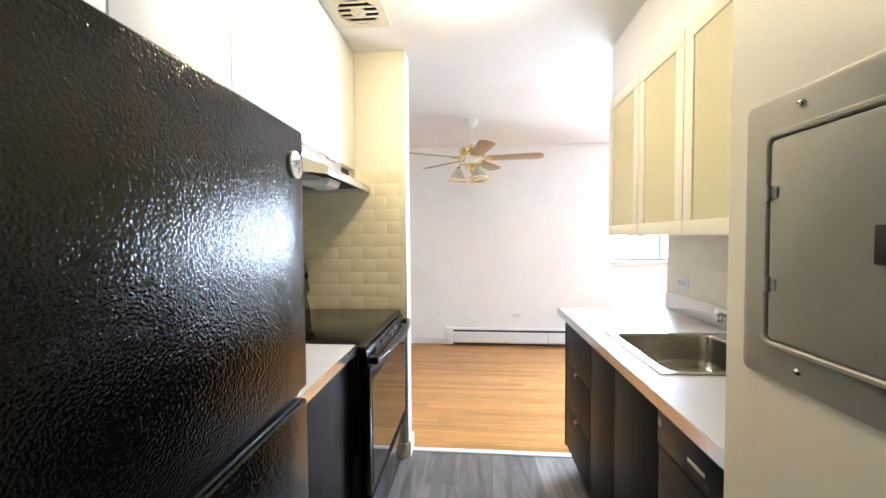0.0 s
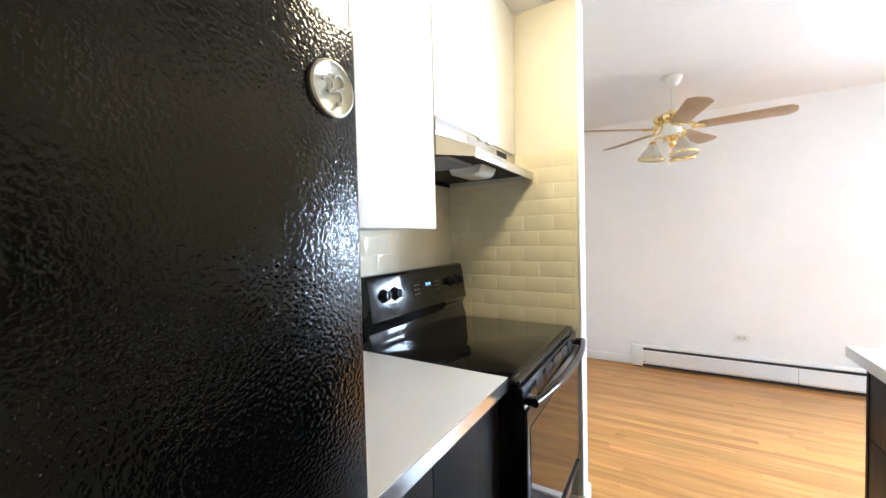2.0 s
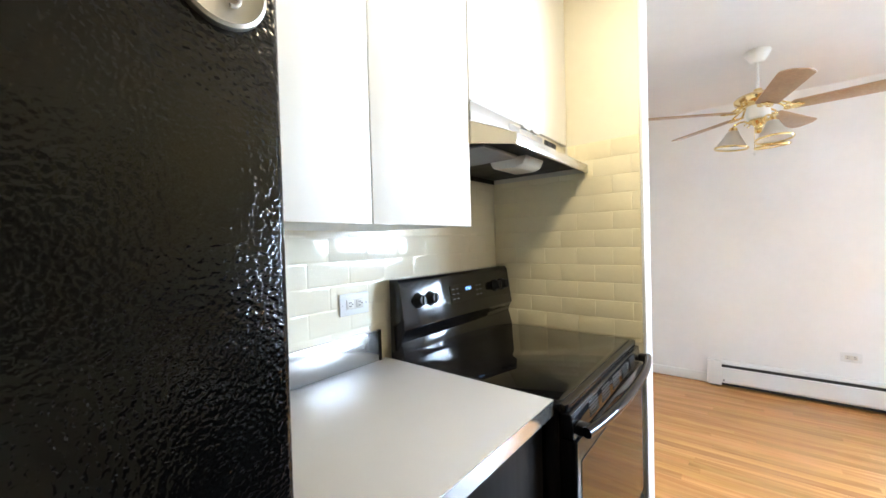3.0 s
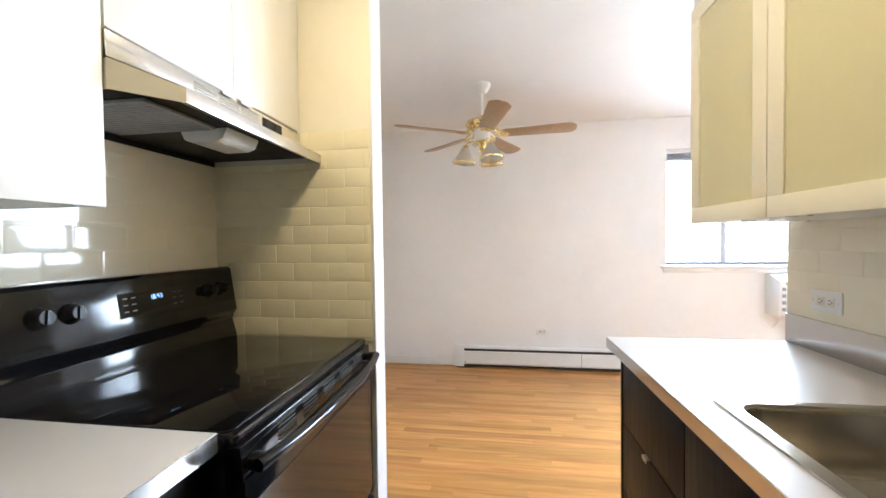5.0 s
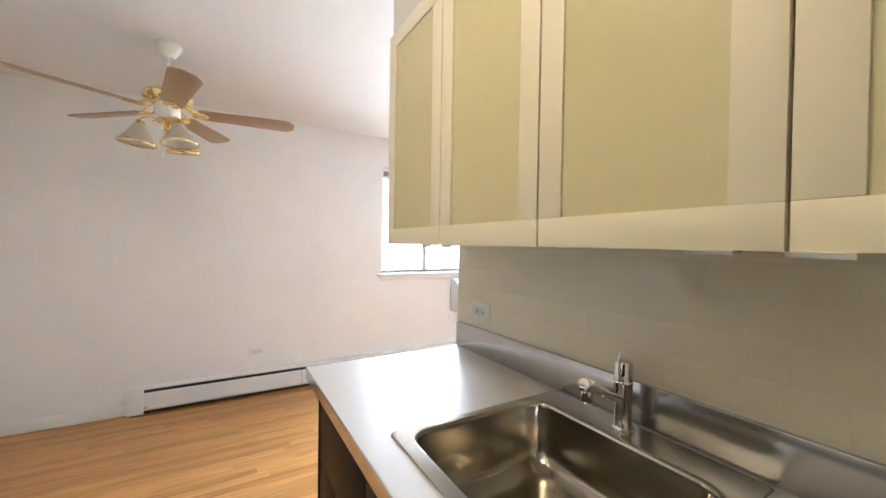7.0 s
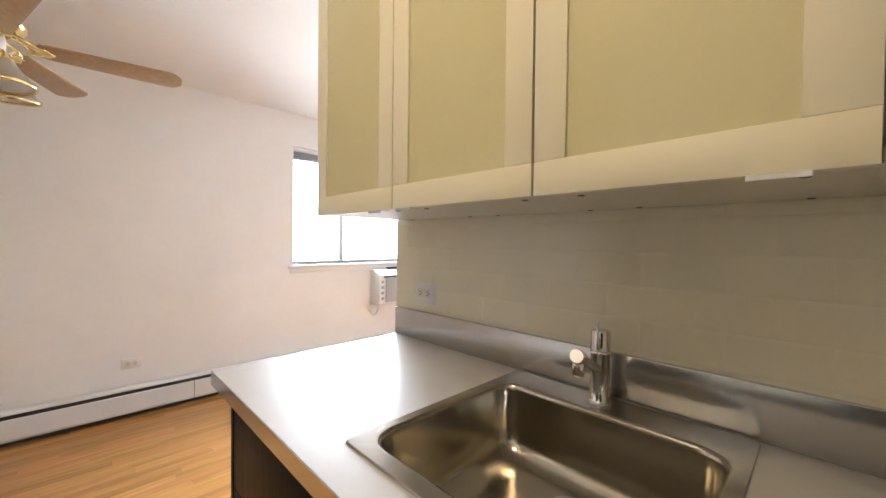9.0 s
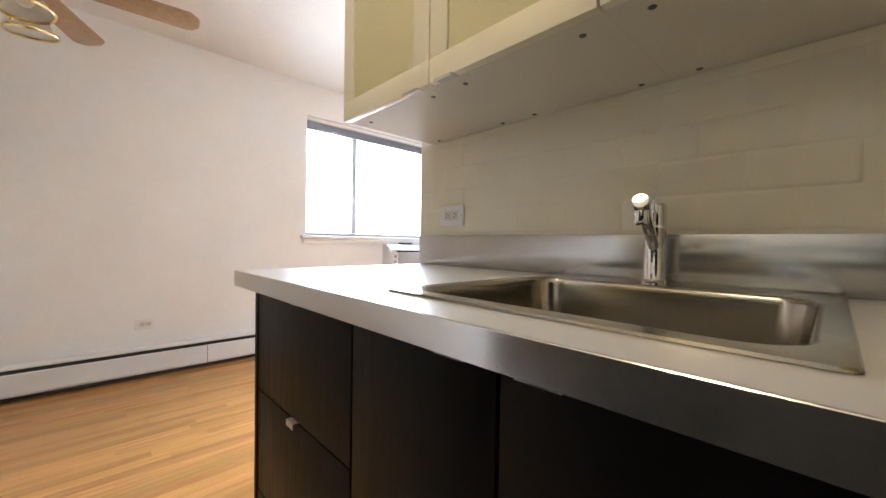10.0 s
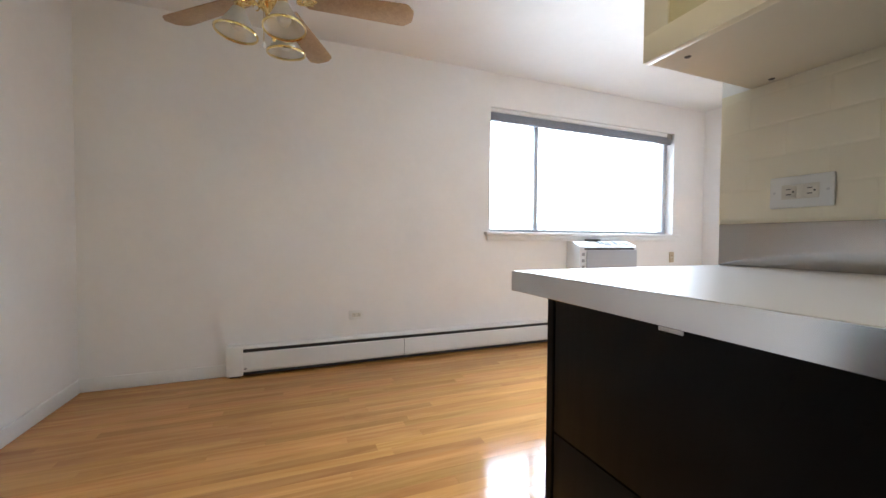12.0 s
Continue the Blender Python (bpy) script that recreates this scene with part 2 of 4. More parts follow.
def add_prism(bm, poly, axis, a, b, bevel=0.0):
    """A flat outline pulled along axis ('x', 'y' or 'z') from a to b; poly gives the two other coordinates in order."""
    def at(p, v):
        return {"x": (v, p[0], p[1]), "y": (p[0], v, p[1]), "z": (p[0], p[1], v)}[axis]
    va = [bm.verts.new(at(p, a)) for p in poly]
    vb = [bm.verts.new(at(p, b)) for p in poly]
    fs = [bm.faces.new(va), bm.faces.new(vb[::-1])]
    n = len(poly)
    for i in range(n):
        fs.append(bm.faces.new((va[i], vb[i], vb[(i + 1) % n], va[(i + 1) % n])))
    bmesh.ops.recalc_face_normals(bm, faces=fs)
    if bevel:
        es = list({e for f in fs for e in f.edges})
        bmesh.ops.bevel(bm, geom=es, offset=bevel, segments=2, profile=0.5, affect="EDGES")
    return bm


def prism(poly, axis, a, b, bevel=0.0):
    return add_prism(bmesh.new(), poly, axis, a, b, bevel)


def arc(cx, cy, r, a0, a1, n=6):
    return [(cx + r * math.cos(radians(a0 + (a1 - a0) * i / n)), cy + r * math.sin(radians(a0 + (a1 - a0) * i / n))) for i in range(n + 1)]


def round_rect(x0, y0, x1, y1, r, n=6):
    return arc(x1 - r, y1 - r, r, 0, 90, n) + arc(x0 + r, y1 - r, r, 90, 180, n) + arc(x0 + r, y0 + r, r, 180, 270, n) + arc(x1 - r, y0 + r, r, 270, 360, n)


TURNED = set()   # turned and drawn shapes, shaded round


def mesh_of(name, bm, material, smooth=True):
    bend = 52 if id(bm) in TURNED else 24
    TURNED.discard(id(bm))
    me = bpy.data.meshes.new(name)
    bmesh.ops.recalc_face_normals(bm, faces=bm.faces)
    bm.to_mesh(me)
    bm.free()
    me.materials.append(material)
    if smooth:
        for p in me.polygons:
            p.use_smooth = True
        me.set_sharp_from_angle(angle=radians(bend))
    return me


def thing(name, loc, label, category, group="", kind=""):
    e = new(name)
    e.location = loc
    e.empty_display_size = 0.05
    return tagged(e, label, category, group, kind)


def part(name, bm, material, parent, label=""):
    """One mesh under a thing or a part, modelled in world places."""
    ob = new(name, mesh_of(name, bm, material))
    ob.parent = parent
    if parent.type == "EMPTY":
        ob.matrix_parent_inverse = Matrix.Translation(-parent.location)
    if label:
        ob["label"] = label
    return ob


def structure(name, bm, material, label, category):
    return tagged(new(name, mesh_of(name, bm, material)), label, category, kind="structure")


def single(name, bm, material, label, category, group=""):
    return tagged(new(name, mesh_of(name, bm, material)), label, category, group)


# ---- the plan ----
H = 2.457                   # ceiling
XL, XR = -0.62, 1.65        # kitchen side walls
YB, YJ0, YJ1 = -1.3, 2.58, 2.69   # rear wall, partition faces
XJ = 0.070                  # free end of the left partition
DX0, DX1, DY = -0.70, 4.97, 5.0   # dining room
XP, YP = 0.985, 1.14        # boxed-out wall with the breaker panel
CT = 0.91                   # worktops
UB, UT = 1.353, 2.13        # glazed wall cabinets
XU = 1.278                  # their fronts

# ---- shell ----
structure("subfloor", box((-1.0, -1.5, -0.12), (5.2, 5.3, -0.012)), M_SUB, "dark subfloor under the boards", "floor")
structure("ceiling", box((-1.0, -1.5, H), (5.2, 5.3, H + 0.15)), M_CEIL, "plain white painted plaster ceiling", "ceiling")
structure("wall_left_kitchen", box((XL - 0.12, YB, 0), (XL, YJ0, H)), M_CREAM, "cream painted kitchen wall", "wall")
structure("wall_rear", box((XL - 0.12, YB - 0.12, 0), (XP + 0.1, YB, H)), M_CREAM, "plain cream painted wall", "wall")
structure("wall_partition", box((DX0 - 0.12, YJ0, 0), (XJ, YJ1, H), 0.004), M_CREAM, "cream painted partition between kitchen and dining room", "wall")
structure("wall_panel_side", box((XP, YB, 0), (XR + 0.12, YP, H), 0.006), M_CREAM, "cream painted boxed-out kitchen wall", "wall")
structure("wall_right_kitchen", box((XR, YP, 0), (XR + 0.12, 2.712, H), 0.004), M_WALL, "white painted kitchen wall", "wall")
structure("wall_dining_left", box((DX0 - 0.12, YJ1, 0), (DX0, DY + 0.2, H)), M_WALL, "white painted dining room wall", "wall")
structure("wall_living_right", box((DX1, 0.3, 0), (DX1 + 0.12, DY + 0.2, H)), M_WALL, "white painted living room wall", "wall")
structure("wall_living_rear", box((XR + 0.12, 0.3, 0), (DX1, 0.42, H)), M_WALL, "plain white living room wall", "wall")
structure("jamb_trim", box((XJ, YJ0 - 0.004, 0.0), (XJ + 0.012, YJ1 + 0.004, H), 0.003), M_TRIM, "white painted end of the partition", "trim")

# far wall with its window opening
WX0, WX1, WZ0, WZ1 = 2.179, 4.478, 1.043, 2.157
bm = bmesh.new()
add_box(bm, (DX0, DY, 0), (WX0, DY + 0.2, H))
add_box(bm, (WX1, DY, 0), (DX1, DY + 0.2, H))
add_box(bm, (WX0, DY, 0), (WX1, DY + 0.2, WZ0))
add_box(bm, (WX0, DY, WZ1), (WX1, DY + 0.2, H))
structure("wall_far", bm, M_WALL, "white painted dining room wall with a wide window", "wall")
structure("soffit_right", box((XU + 0.02, YP, UT), (XR, 2.66, H), 0.003), M_WALL, "painted soffit above the glazed cabinets", "soffit")

# outside
structure("backdrop", box((-6, 9.0, 0.4), (14, 9.05, 9)), M_SKYCARD, "blown-out bright overcast sky", "backdrop")

# ---- window ----
win = thing("window_1", (3.33, DY + 0.08, WZ0), "wide aluminium sliding window, glaring daylight outside", "window", kind="structure")
fy0, fy1 = DY + 0.09, DY + 0.14
for lo, hi in (((WX0, fy0, WZ0), (WX0 + 0.03, fy1, WZ1)), ((WX1 - 0.05, fy0, WZ0), (WX1, fy1, WZ1)),
               ((WX0 + 0.03, fy0, WZ0), (WX1 - 0.05, fy1, WZ0 + 0.03)), ((WX0 + 0.03, fy0, WZ1 - 0.04), (WX1 - 0.05, fy1, WZ1))):
    part("window_frame", box(lo, hi, 0.004), M_WINF, win)
part("mullion", box((2.705, fy0 + 0.004, WZ0 + 0.03), (2.755, fy1 - 0.004, WZ1 - 0.04), 0.004), M_WINF, win)
for a, b in ((WX0 + 0.03, 2.705), (2.755, WX1 - 0.05)):
    p = part("pane", box((a, fy0 + 0.02, WZ0 + 0.03), (b, fy0 + 0.026, WZ1 - 0.04)), M_CLEAR, win)
    p.visible_shadow = False
part("window_sill", box((WX0 - 0.055, DY - 0.045, WZ0 - 0.03), (WX1 + 0.075, DY + 0.088, WZ0), 0.006), M_TRIM, win)
part("apron", box((WX0 - 0.03, DY - 0.016, WZ0 - 0.075), (WX1 + 0.05, DY, WZ0 - 0.031), 0.004), M_TRIM, win)
blind = thing("venetian_blind", (3.33, DY + 0.04, WZ1), "grey venetian blind pulled up under the window head", "blind")
part("headrail", box((WX0 + 0.01, DY + 0.02, WZ1 - 0.034), (WX1 - 0.015, DY + 0.06, WZ1 - 0.001), 0.004), M_TRIM, blind)
for i in range(9):
    z = WZ1 - 0.040 - i * 0.0065
    part("slat", box((WX0 + 0.015, DY + 0.022, z - 0.0045), (WX1 - 0.02, DY + 0.056, z), 0.001, 1), M_BLIND, blind)
part("bottom_rail", box((WX0 + 0.015, DY + 0.024, WZ1 - 0.115), (WX1 - 0.02, DY + 0.054, WZ1 - 0.1), 0.004), M_BLIND, blind)
part("bracket", box((WX1 - 0.09, DY + 0.012, WZ1 - 0.06), (WX1 - 0.02, DY + 0.019, WZ1 - 0.004), 0.002), M_PRINT, blind)

# ---- baseboards ----
structure("baseboard_far", box((DX0, DY - 0.014, 0), (0.115, DY, 0.085), 0.004), M_TRIM, "white painted baseboard", "baseboard")
structure("baseboard_left", box((DX0, YJ1, 0), (DX0 + 0.014, DY - 0.015, 0.085), 0.004), M_TRIM, "white painted baseboard", "baseboard")
structure("baseboard_jamb", box((XJ + 0.012, YJ0 - 0.006, 0), (XJ + 0.026, YJ1 + 0.004, 0.10), 0.004), M_TRIM, "white painted baseboard on the partition end", "baseboard")
structure("baseboard_partition", box((-0.02, YJ0 - 0.016, 0), (XJ + 0.01, YJ0, 0.09), 0.005), M_CREAM, "cream painted baseboard block beside the stove", "baseboard")
structure("threshold", box((XJ + 0.012, 2.645, -0.012), (1.6, 2.685, 0.006), 0.003), M_TRIM, "white strip between vinyl and oak floor", "trim")


# ---- baseboard heater ----
def heater(x0, x1):
    h = thing("baseboard_heater", ((x0 + x1) / 2, DY - 0.04, 0), "long white enamelled baseboard heater along the wall", "heater")
    y = DY
    part("back_plate", box((x0 + 0.02, y - 0.012, 0.02), (x1, y - 0.001, 0.205), 0.002), M_HEAT, h)
    part("top_cover", prism([(y - 0.012, 0.218), (y - 0.055, 0.214), (y - 0.066, 0.203), (y - 0.064, 0.196), (y - 0.052, 0.205), (y - 0.012, 0.209)], "x", x0 + 0.10, x1), M_HEAT, h)
    for a, b in ((x0 + 0.10, 1.375), (1.379, x1)):
        part("front_cover", prism([(y - 0.066, 0.173), (y - 0.072, 0.167), (y - 0.072, 0.05), (y - 0.062, 0.034), (y - 0.058, 0.036), (y - 0.067, 0.052), (y - 0.067, 0.165)], "x", a, b), M_HEAT, h)
    part("fin_tube", box((x0 + 0.1, y - 0.06, 0.014), (x1, y - 0.014, 0.2)), M_RUBBER, h)
    part("end_cap", box((x0, y - 0.076, 0.012), (x0 + 0.102, y, 0.222), 0.006), M_HEAT, h)
    bm = lathe([(0, 0), (0.007, 0), (0.008, 0.004), (0.004, 0.008), (0, 0.009)], pose(x0 + 0.118, y - 0.073, 0.062, 90), 12)
    part("valve_knob", bm, M_PRINT, h)
    part("foot", box((x0 + 0.02, y - 0.06, 0.0), (x0 + 0.08, y - 0.01, 0.013)), M_RUBBER, h)
    part("foot", box((x1 - 0.08, y - 0.06, 0.0), (x1 - 0.02, y - 0.01, 0.02)), M_RUBBER, h)


heater(0.118, 4.3)


# ---- wall outlets ----
def outlet(m, label, horizontal=True, material=M_PLASTW):
    """A duplex socket whose plate lies in its own xz plane and faces -y."""
    o = thing("wall_outlet", (0, 0, 0), label, "outlet", "wall outlets")
    w, h = (0.058, 0.036) if horizontal else (0.036, 0.058)
    part("cover_plate", box((-w, -0.006, -h), (w, 0, h), 0.003), material, o)
    sw, sh = (0.034, 0.0165) if horizontal else (0.0165, 0.034)
    part("strap", box((-sw, -0.0075, -sh), (sw, -0.0062, sh), 0.0006, 1), M_IVORY, o)
    for s in (-1, 1):
        cx, cz = (s * 0.019, 0) if horizontal else (0, s * 0.019)
        part("socket_face", box((cx - 0.0135, -0.009, cz - 0.0135), (cx + 0.0135, -0.0076, cz + 0.0135), 0.003), M_IVORY if material is M_PLASTW else material, o)
        for k in (-1, 1):
            lo = (cx - 0.005, -0.0096, cz + k * 0.006 - 0.0011) if horizontal else (cx + k * 0.006 - 0.0011, -0.0096, cz - 0.005)
            hi = (cx + 0.004, -0.009, cz + k * 0.006 + 0.0011) if horizontal else (cx + k * 0.006 + 0.0011, -0.0096 + 0.0006, cz + 0.004)
            part("slot", box(lo, hi), M_RUBBER, o)
        part("slot", lathe([(0, 0), (0.0022, 0), (0.0022, 0.0006), (0, 0.0006)], pose(cx + (0.008 if horizontal else 0), -0.009, cz - (0 if horizontal else 0.008), 90), 8), M_RUBBER, o)
    for s in (-1, 1):
        sx, sz = (s * 0.048, 0) if horizontal else (0, s * 0.048)
        part("screw", lathe([(0, 0.0015), (0.003, 0.001), (0.003, 0)], pose(sx, -0.006, sz, 90), 8), M_ALU, o)
    o.matrix_basis = m
    return o


outlet(pose(1.005, DY, 0.375), "white duplex outlet on the white dining room wall")
outlet(pose(4.47, DY, 0.79), "beige wall plate below the window's end", False, M_GOLDP)


# ---- air conditioner ----
def air_conditioner():
    x0, x1, y0, z0, z1 = 3.03, 3.735, 4.80, 0.585, 0.965
    a = thing("air_conditioner", ((x0 + x1) / 2, DY, z0), "white through-wall air conditioner with a grey front under the window", "air conditioner")
    part("housing", prism([(DY, z0), (y0 + 0.03, z0), (y0 + 0.012, z0 + 0.02), (y0 + 0.012, z1 - 0.062), (y0 + 0.022, z1 - 0.048), (y0 + 0.12, z1 - 0.004), (y0 + 0.135, z1), (DY, z1)], "x", x0, x1, 0.006), M_AC, a)
    part("front_panel", box((x0 + 0.07, y0 - 0.004, z0 + 0.03), (x1 - 0.01, y0 + 0.011, z1 - 0.085), 0.008), M_ACG, a)
    # no gap is cut: a dark strip on the face paints its shade
    part("shadow_gap", box((x0 + 0.05, y0 + 0.006, z1 - 0.082), (x1 - 0.04, y0 + 0.0118, z1 - 0.066)), M_RUBBER, a)
    for i in range(4):
        zz = z0 + 0.06 + i * 0.06
        part("side_louvre", box((x0 + 0.02, y0 + 0.006, zz), (x0 + 0.05, y0 + 0.0118, zz + 0.03), 0.002), M_PRINT, a)
    ramp = pose(0, y0 + 0.071, z1 - 0.026, math.degrees(math.atan2(0.044, 0.098)))
    for k in range(2):
        xa = x0 + 0.27 + k * 0.2
        part("air_outlet", box((xa, -0.04, 0.0005), (xa + 0.17, 0.045, 0.004), 0.0015), M_BLIND, a).matrix_basis = ramp
        for j in range(6):
            part("louvre", box((xa + 0.01, -0.034 + j * 0.0135, 0.004), (xa + 0.16, -0.029 + j * 0.0135, 0.008)), M_ACG, a).matrix_basis = ramp
    part("control_lid", box((x0 + 0.2, DY - 0.09, z1 + 0.0005), (x0 + 0.34, DY - 0.02, z1 + 0.018), 0.004), M_RUBBER, a)
    pts = [(x0 + 0.03, DY - 0.015, z0 + 0.02)] + [(x0 - 0.05 + 0.18 * t, DY - 0.02 - 0.01 * math.sin(6 * t), z0 - 0.02 - 0.11 * math.sin(math.pi * t)) for t in [i / 14 for i in range(15)]]
    part("power_cord", tube(pts, 0.004, 8), M_PLASTW, a)


air_conditioner()


# ---- ceiling fan ----
def ceiling_fan(cx, cy):
    f = thing("ceiling_fan", (cx, cy, H), "brass and white ceiling fan with tan blades and three glass shades", "ceiling fan")
    C, T = pose(cx, cy, 0), pose(cx, cy, 0.026)
    part("canopy", lathe([(0, H), (0.064, H), (0.066, H - 0.01), (0.060, H - 0.026), (0.046, H - 0.05), (0.034, H - 0.068), (0.026, H - 0.072), (0, H - 0.072)], C), M_PLASTW, f)
    part("downrod", lathe([(0, H - 0.07), (0.007, H - 0.07), (0.007, 2.22), (0, 2.22)], C, 16), M_PLASTW, f)
    part("motor_housing", lathe([(0, 2.198), (0.02, 2.198), (0.026, 2.178), (0.07, 2.170), (0.108, 2.156), (0.122, 2.140), (0.118, 2.122), (0.09, 2.104), (0.07, 2.095), (0, 2.095)], T, 40), M_BRASS, f)
    for k in range(18):
        a = radians(20 * k)
        part("vent_slot", box((-0.003, -0.001, -0.005), (0.003, 0.001, 0.005)), M_RUBBER, f).matrix_basis = pose(cx + 0.1195 * math.cos(a), cy + 0.1195 * math.sin(a), 2.164, 0, 0, math.degrees(a) + 90)
    part("switch_housing", lathe([(0, 2.097), (0.055, 2.095), (0.06, 2.075), (0.06, 2.03), (0.052, 2.015), (0, 2.012)], T, 32), M_PLASTW, f)
    part("light_plate", lathe([(0, 2.014), (0.046, 2.012), (0.05, 2.0), (0.035, 1.985), (0.02, 1.975), (0.016, 1.955), (0.022, 1.945), (0.012, 1.93), (0, 1.925)], T, 32), M_BRASS, f)
    for k in range(5):
        R = T @ pose(0, 0, 2.062, 0, 0, -6 + 72 * k)
        tilt = R @ pose(0, 0, 0, -11, 0, 0)
        bm = prism([(0.165, -0.055), (0.615, -0.070), (0.632, -0.064), (0.660, -0.036), (0.664, -0.024), (0.664, 0.024), (0.660, 0.036), (0.632, 0.064), (0.615, 0.070), (0.165, 0.055), (0.15, 0.035), (0.15, -0.035)], "z", -0.003, 0.003, 0.001)
        bm.transform(tilt)
        part("blade", bm, M_BLADE, f)
        bm = bmesh.new()
        for s in (-1, 1):
            pts = [(0.06, s * 0.012, 0.045), (0.10, s * 0.018, 0.03), (0.13, s * 0.036, 0.006), (0.155, s * 0.03, -0.006), (0.18, s * 0.015, -0.007), (0.205, 0.0, -0.007)]
            add_tube(bm, pts, 0.006, 8)
            add_tube(bm, [(0.135 + 0.018 * math.cos(a), s * 0.02 + 0.014 * math.sin(a), -0.006) for a in [i * math.pi / 5 for i in range(10)]], 0.004, 6, True)
        add_box(bm, (0.145, -0.03, -0.010), (0.19, 0.03, -0.0042), 0.002)
        bm.transform(tilt)
        part("blade_iron", bm, M_BRASS, f)
    for k in range(3):
        R = T @ pose(0, 0, 0, 0, 0, 180 + 120 * k)
        bm = bmesh.new()
        add_tube(bm, [(0.04, 0, 1.995), (0.065, 0, 2.012), (0.09, 0, 2.012), (0.118, 0, 1.998), (0.122, 0, 1.98)], 0.0055, 8)
        add_tube(bm, [(0.055 + 0.013 * math.cos(a), 0, 1.985 + 0.013 * math.sin(a)) for a in [i * 0.6 for i in range(9)]], 0.003, 6)
        bm.transform(R)
        part("lamp_arm", bm, M_BRASS, f)
        S = R @ pose(0.122, 0, 1.978, 0, -6, 0)
        part("socket", lathe([(0, 0.01), (0.018, 0.008), (0.022, -0.004), (0.026, -0.018), (0.0, -0.02)], S, 24), M_BRASS, f)
        n = 60
        outer = [(0.027, -0.014), (0.036, -0.036), (0.052, -0.066), (0.072, -0.098), (0.086, -0.118)]
        prof = outer + [(r - 0.0028, z) for r, z in outer[::-1]]
        bm = lathe(prof, None, n)
        for v in bm.verts:
            a = math.atan2(v.co.y, v.co.x)
            g = 1 + 0.018 * math.cos(30 * a)
            v.co.x *= g
            v.co.y *= g
        bm.transform(S)
        sh = part("shade", bm, M_SHADE, f, "ribbed translucent glass shade")
        part("rim", lathe([(0.084, -0.113), (0.0895, -0.115), (0.0915, -0.121), (0.0885, -0.127), (0.082, -0.124), (0.084, -0.113)], S, 48), M_BRASS, sh, "polished brass rim")
        part("bulb", lathe([(0, -0.02), (0.013, -0.022), (0.015, -0.045), (0.028, -0.07), (0.03, -0.084), (0.021, -0.1), (0, -0.107)], S, 20), M_PLASTW, f, "unlit white bulb")
    for dx, dy, z, mm_ in ((-0.02, -0.045, 1.825, M_PLASTW), (0.02, -0.03, 1.87, M_BRASS)):
        part("pull_chain", tube([(cx + dx, cy + dy, 2.05), (cx + dx, cy + dy, z + 0.02)], 0.0014, 6), M_BRASS, f)
        part("chain_knob", lathe([(0, 0.022), (0.005, 0.018), (0.009, 0.008), (0.008, -0.006), (0, -0.012)], pose(cx + dx, cy + dy, z), 14), mm_, f)


ceiling_fan(0.464, 3.935)


# ---- kitchen ceiling ----
lamp = thing("ceiling_lamp", (0.47, 1.955, H), "lit flush ceiling lamp with a warm glass bowl", "lamp")
part("base", lathe([(0, H), (0.175, H), (0.178, H - 0.02), (0, H - 0.02)], pose(0.47, 1.955, 0), 40), M_PLASTW, lamp)
part("glass_bowl", lathe([(0.165, H - 0.022), (0.16, H - 0.04), (0.13, H - 0.066), (0.08, H - 0.082), (0, H - 0.088)], pose(0.47, 1.955, 0), 40), M_LAMPG, lamp)
part("finial", lathe([(0, H - 0.088), (0.009, H - 0.09), (0.006, H - 0.105), (0, H - 0.108)], pose(0.47, 1.955, 0), 12), M_BRASS, lamp)

vent = thing("ceiling_vent", (-0.07, 2.17, H), "square cream ceiling exhaust vent with a round slotted grille", "vent")
VC = (-0.07, 2.17)
vx1 = VC[0] + 0.132
bm = bmesh.new()
inner = [(VC[0] + 0.098 * math.cos(2 * math.pi * i / 48), VC[1] + 0.098 * math.sin(2 * math.pi * i / 48)) for i in range(48)]
outer = []
for x, y in inner:
    dx, dy = x - VC[0], y - VC[1]
    s = min((vx1 - VC[0]) / abs(dx) if abs(dx) > 1e-6 else 9, 0.132 / abs(dy) if abs(dy) > 1e-6 else 9)
    outer.append((VC[0] + dx * s, VC[1] + dy * s))
for z0, z1 in ((H - 0.012, H - 0.0005),):
    vi = [[bm.verts.new((x, y, z)) for x, y in inner] for z in (z0, z1)]
    vo_ = [[bm.verts.new((x, y, z)) for x, y in outer] for z in (z0, z1)]
    for i in range(48):
        j = (i + 1) % 48
        bm.faces.new((vi[0][i], vi[0][j], vo_[0][j], vo_[0][i]))
        bm.faces.new((vi[0][i], vi[0][j], vi[1][j], vi[1][i]))
        bm.faces.new((vo_[0][i], vo_[0][j], vo_[1][j], vo_[1][i]))
part("cover", bm, M_HOOD, vent)
# flat black disc on the ceiling, standing in for the unlit duct
part("dark_duct", lathe([(0.0, H - 0.001), (0.097, H - 0.001), (0.097, H - 0.0015), (0, H - 0.0015)], pose(*VC, 0), 32), M_DUCT_SHADE, vent)
for k in range(-2, 3):
    y = VC[1] + k * 0.04
    hw = math.sqrt(max(0.0, 0.0975 ** 2 - (k * 0.04) ** 2))
    if hw > 0.02:
        part("grille_bar", box((VC[0] - hw, y - 0.0065, H - 0.014), (VC[0] + hw, y + 0.0065, H - 0.005), 0.003), M_HOOD, vent)
part("hub", lathe([(0, H - 0.02), (0.02, H - 0.018), (0.036, H - 0.015), (0.036, H - 0.006), (0, H - 0.006)], pose(*VC, 0), 24), M_HOOD, vent)
part("screw", lathe([(0, H - 0.024), (0.005, H - 0.023), (0.006, H - 0.018), (0, H - 0.018)], pose(*VC, 0), 10), M_ALU, vent)


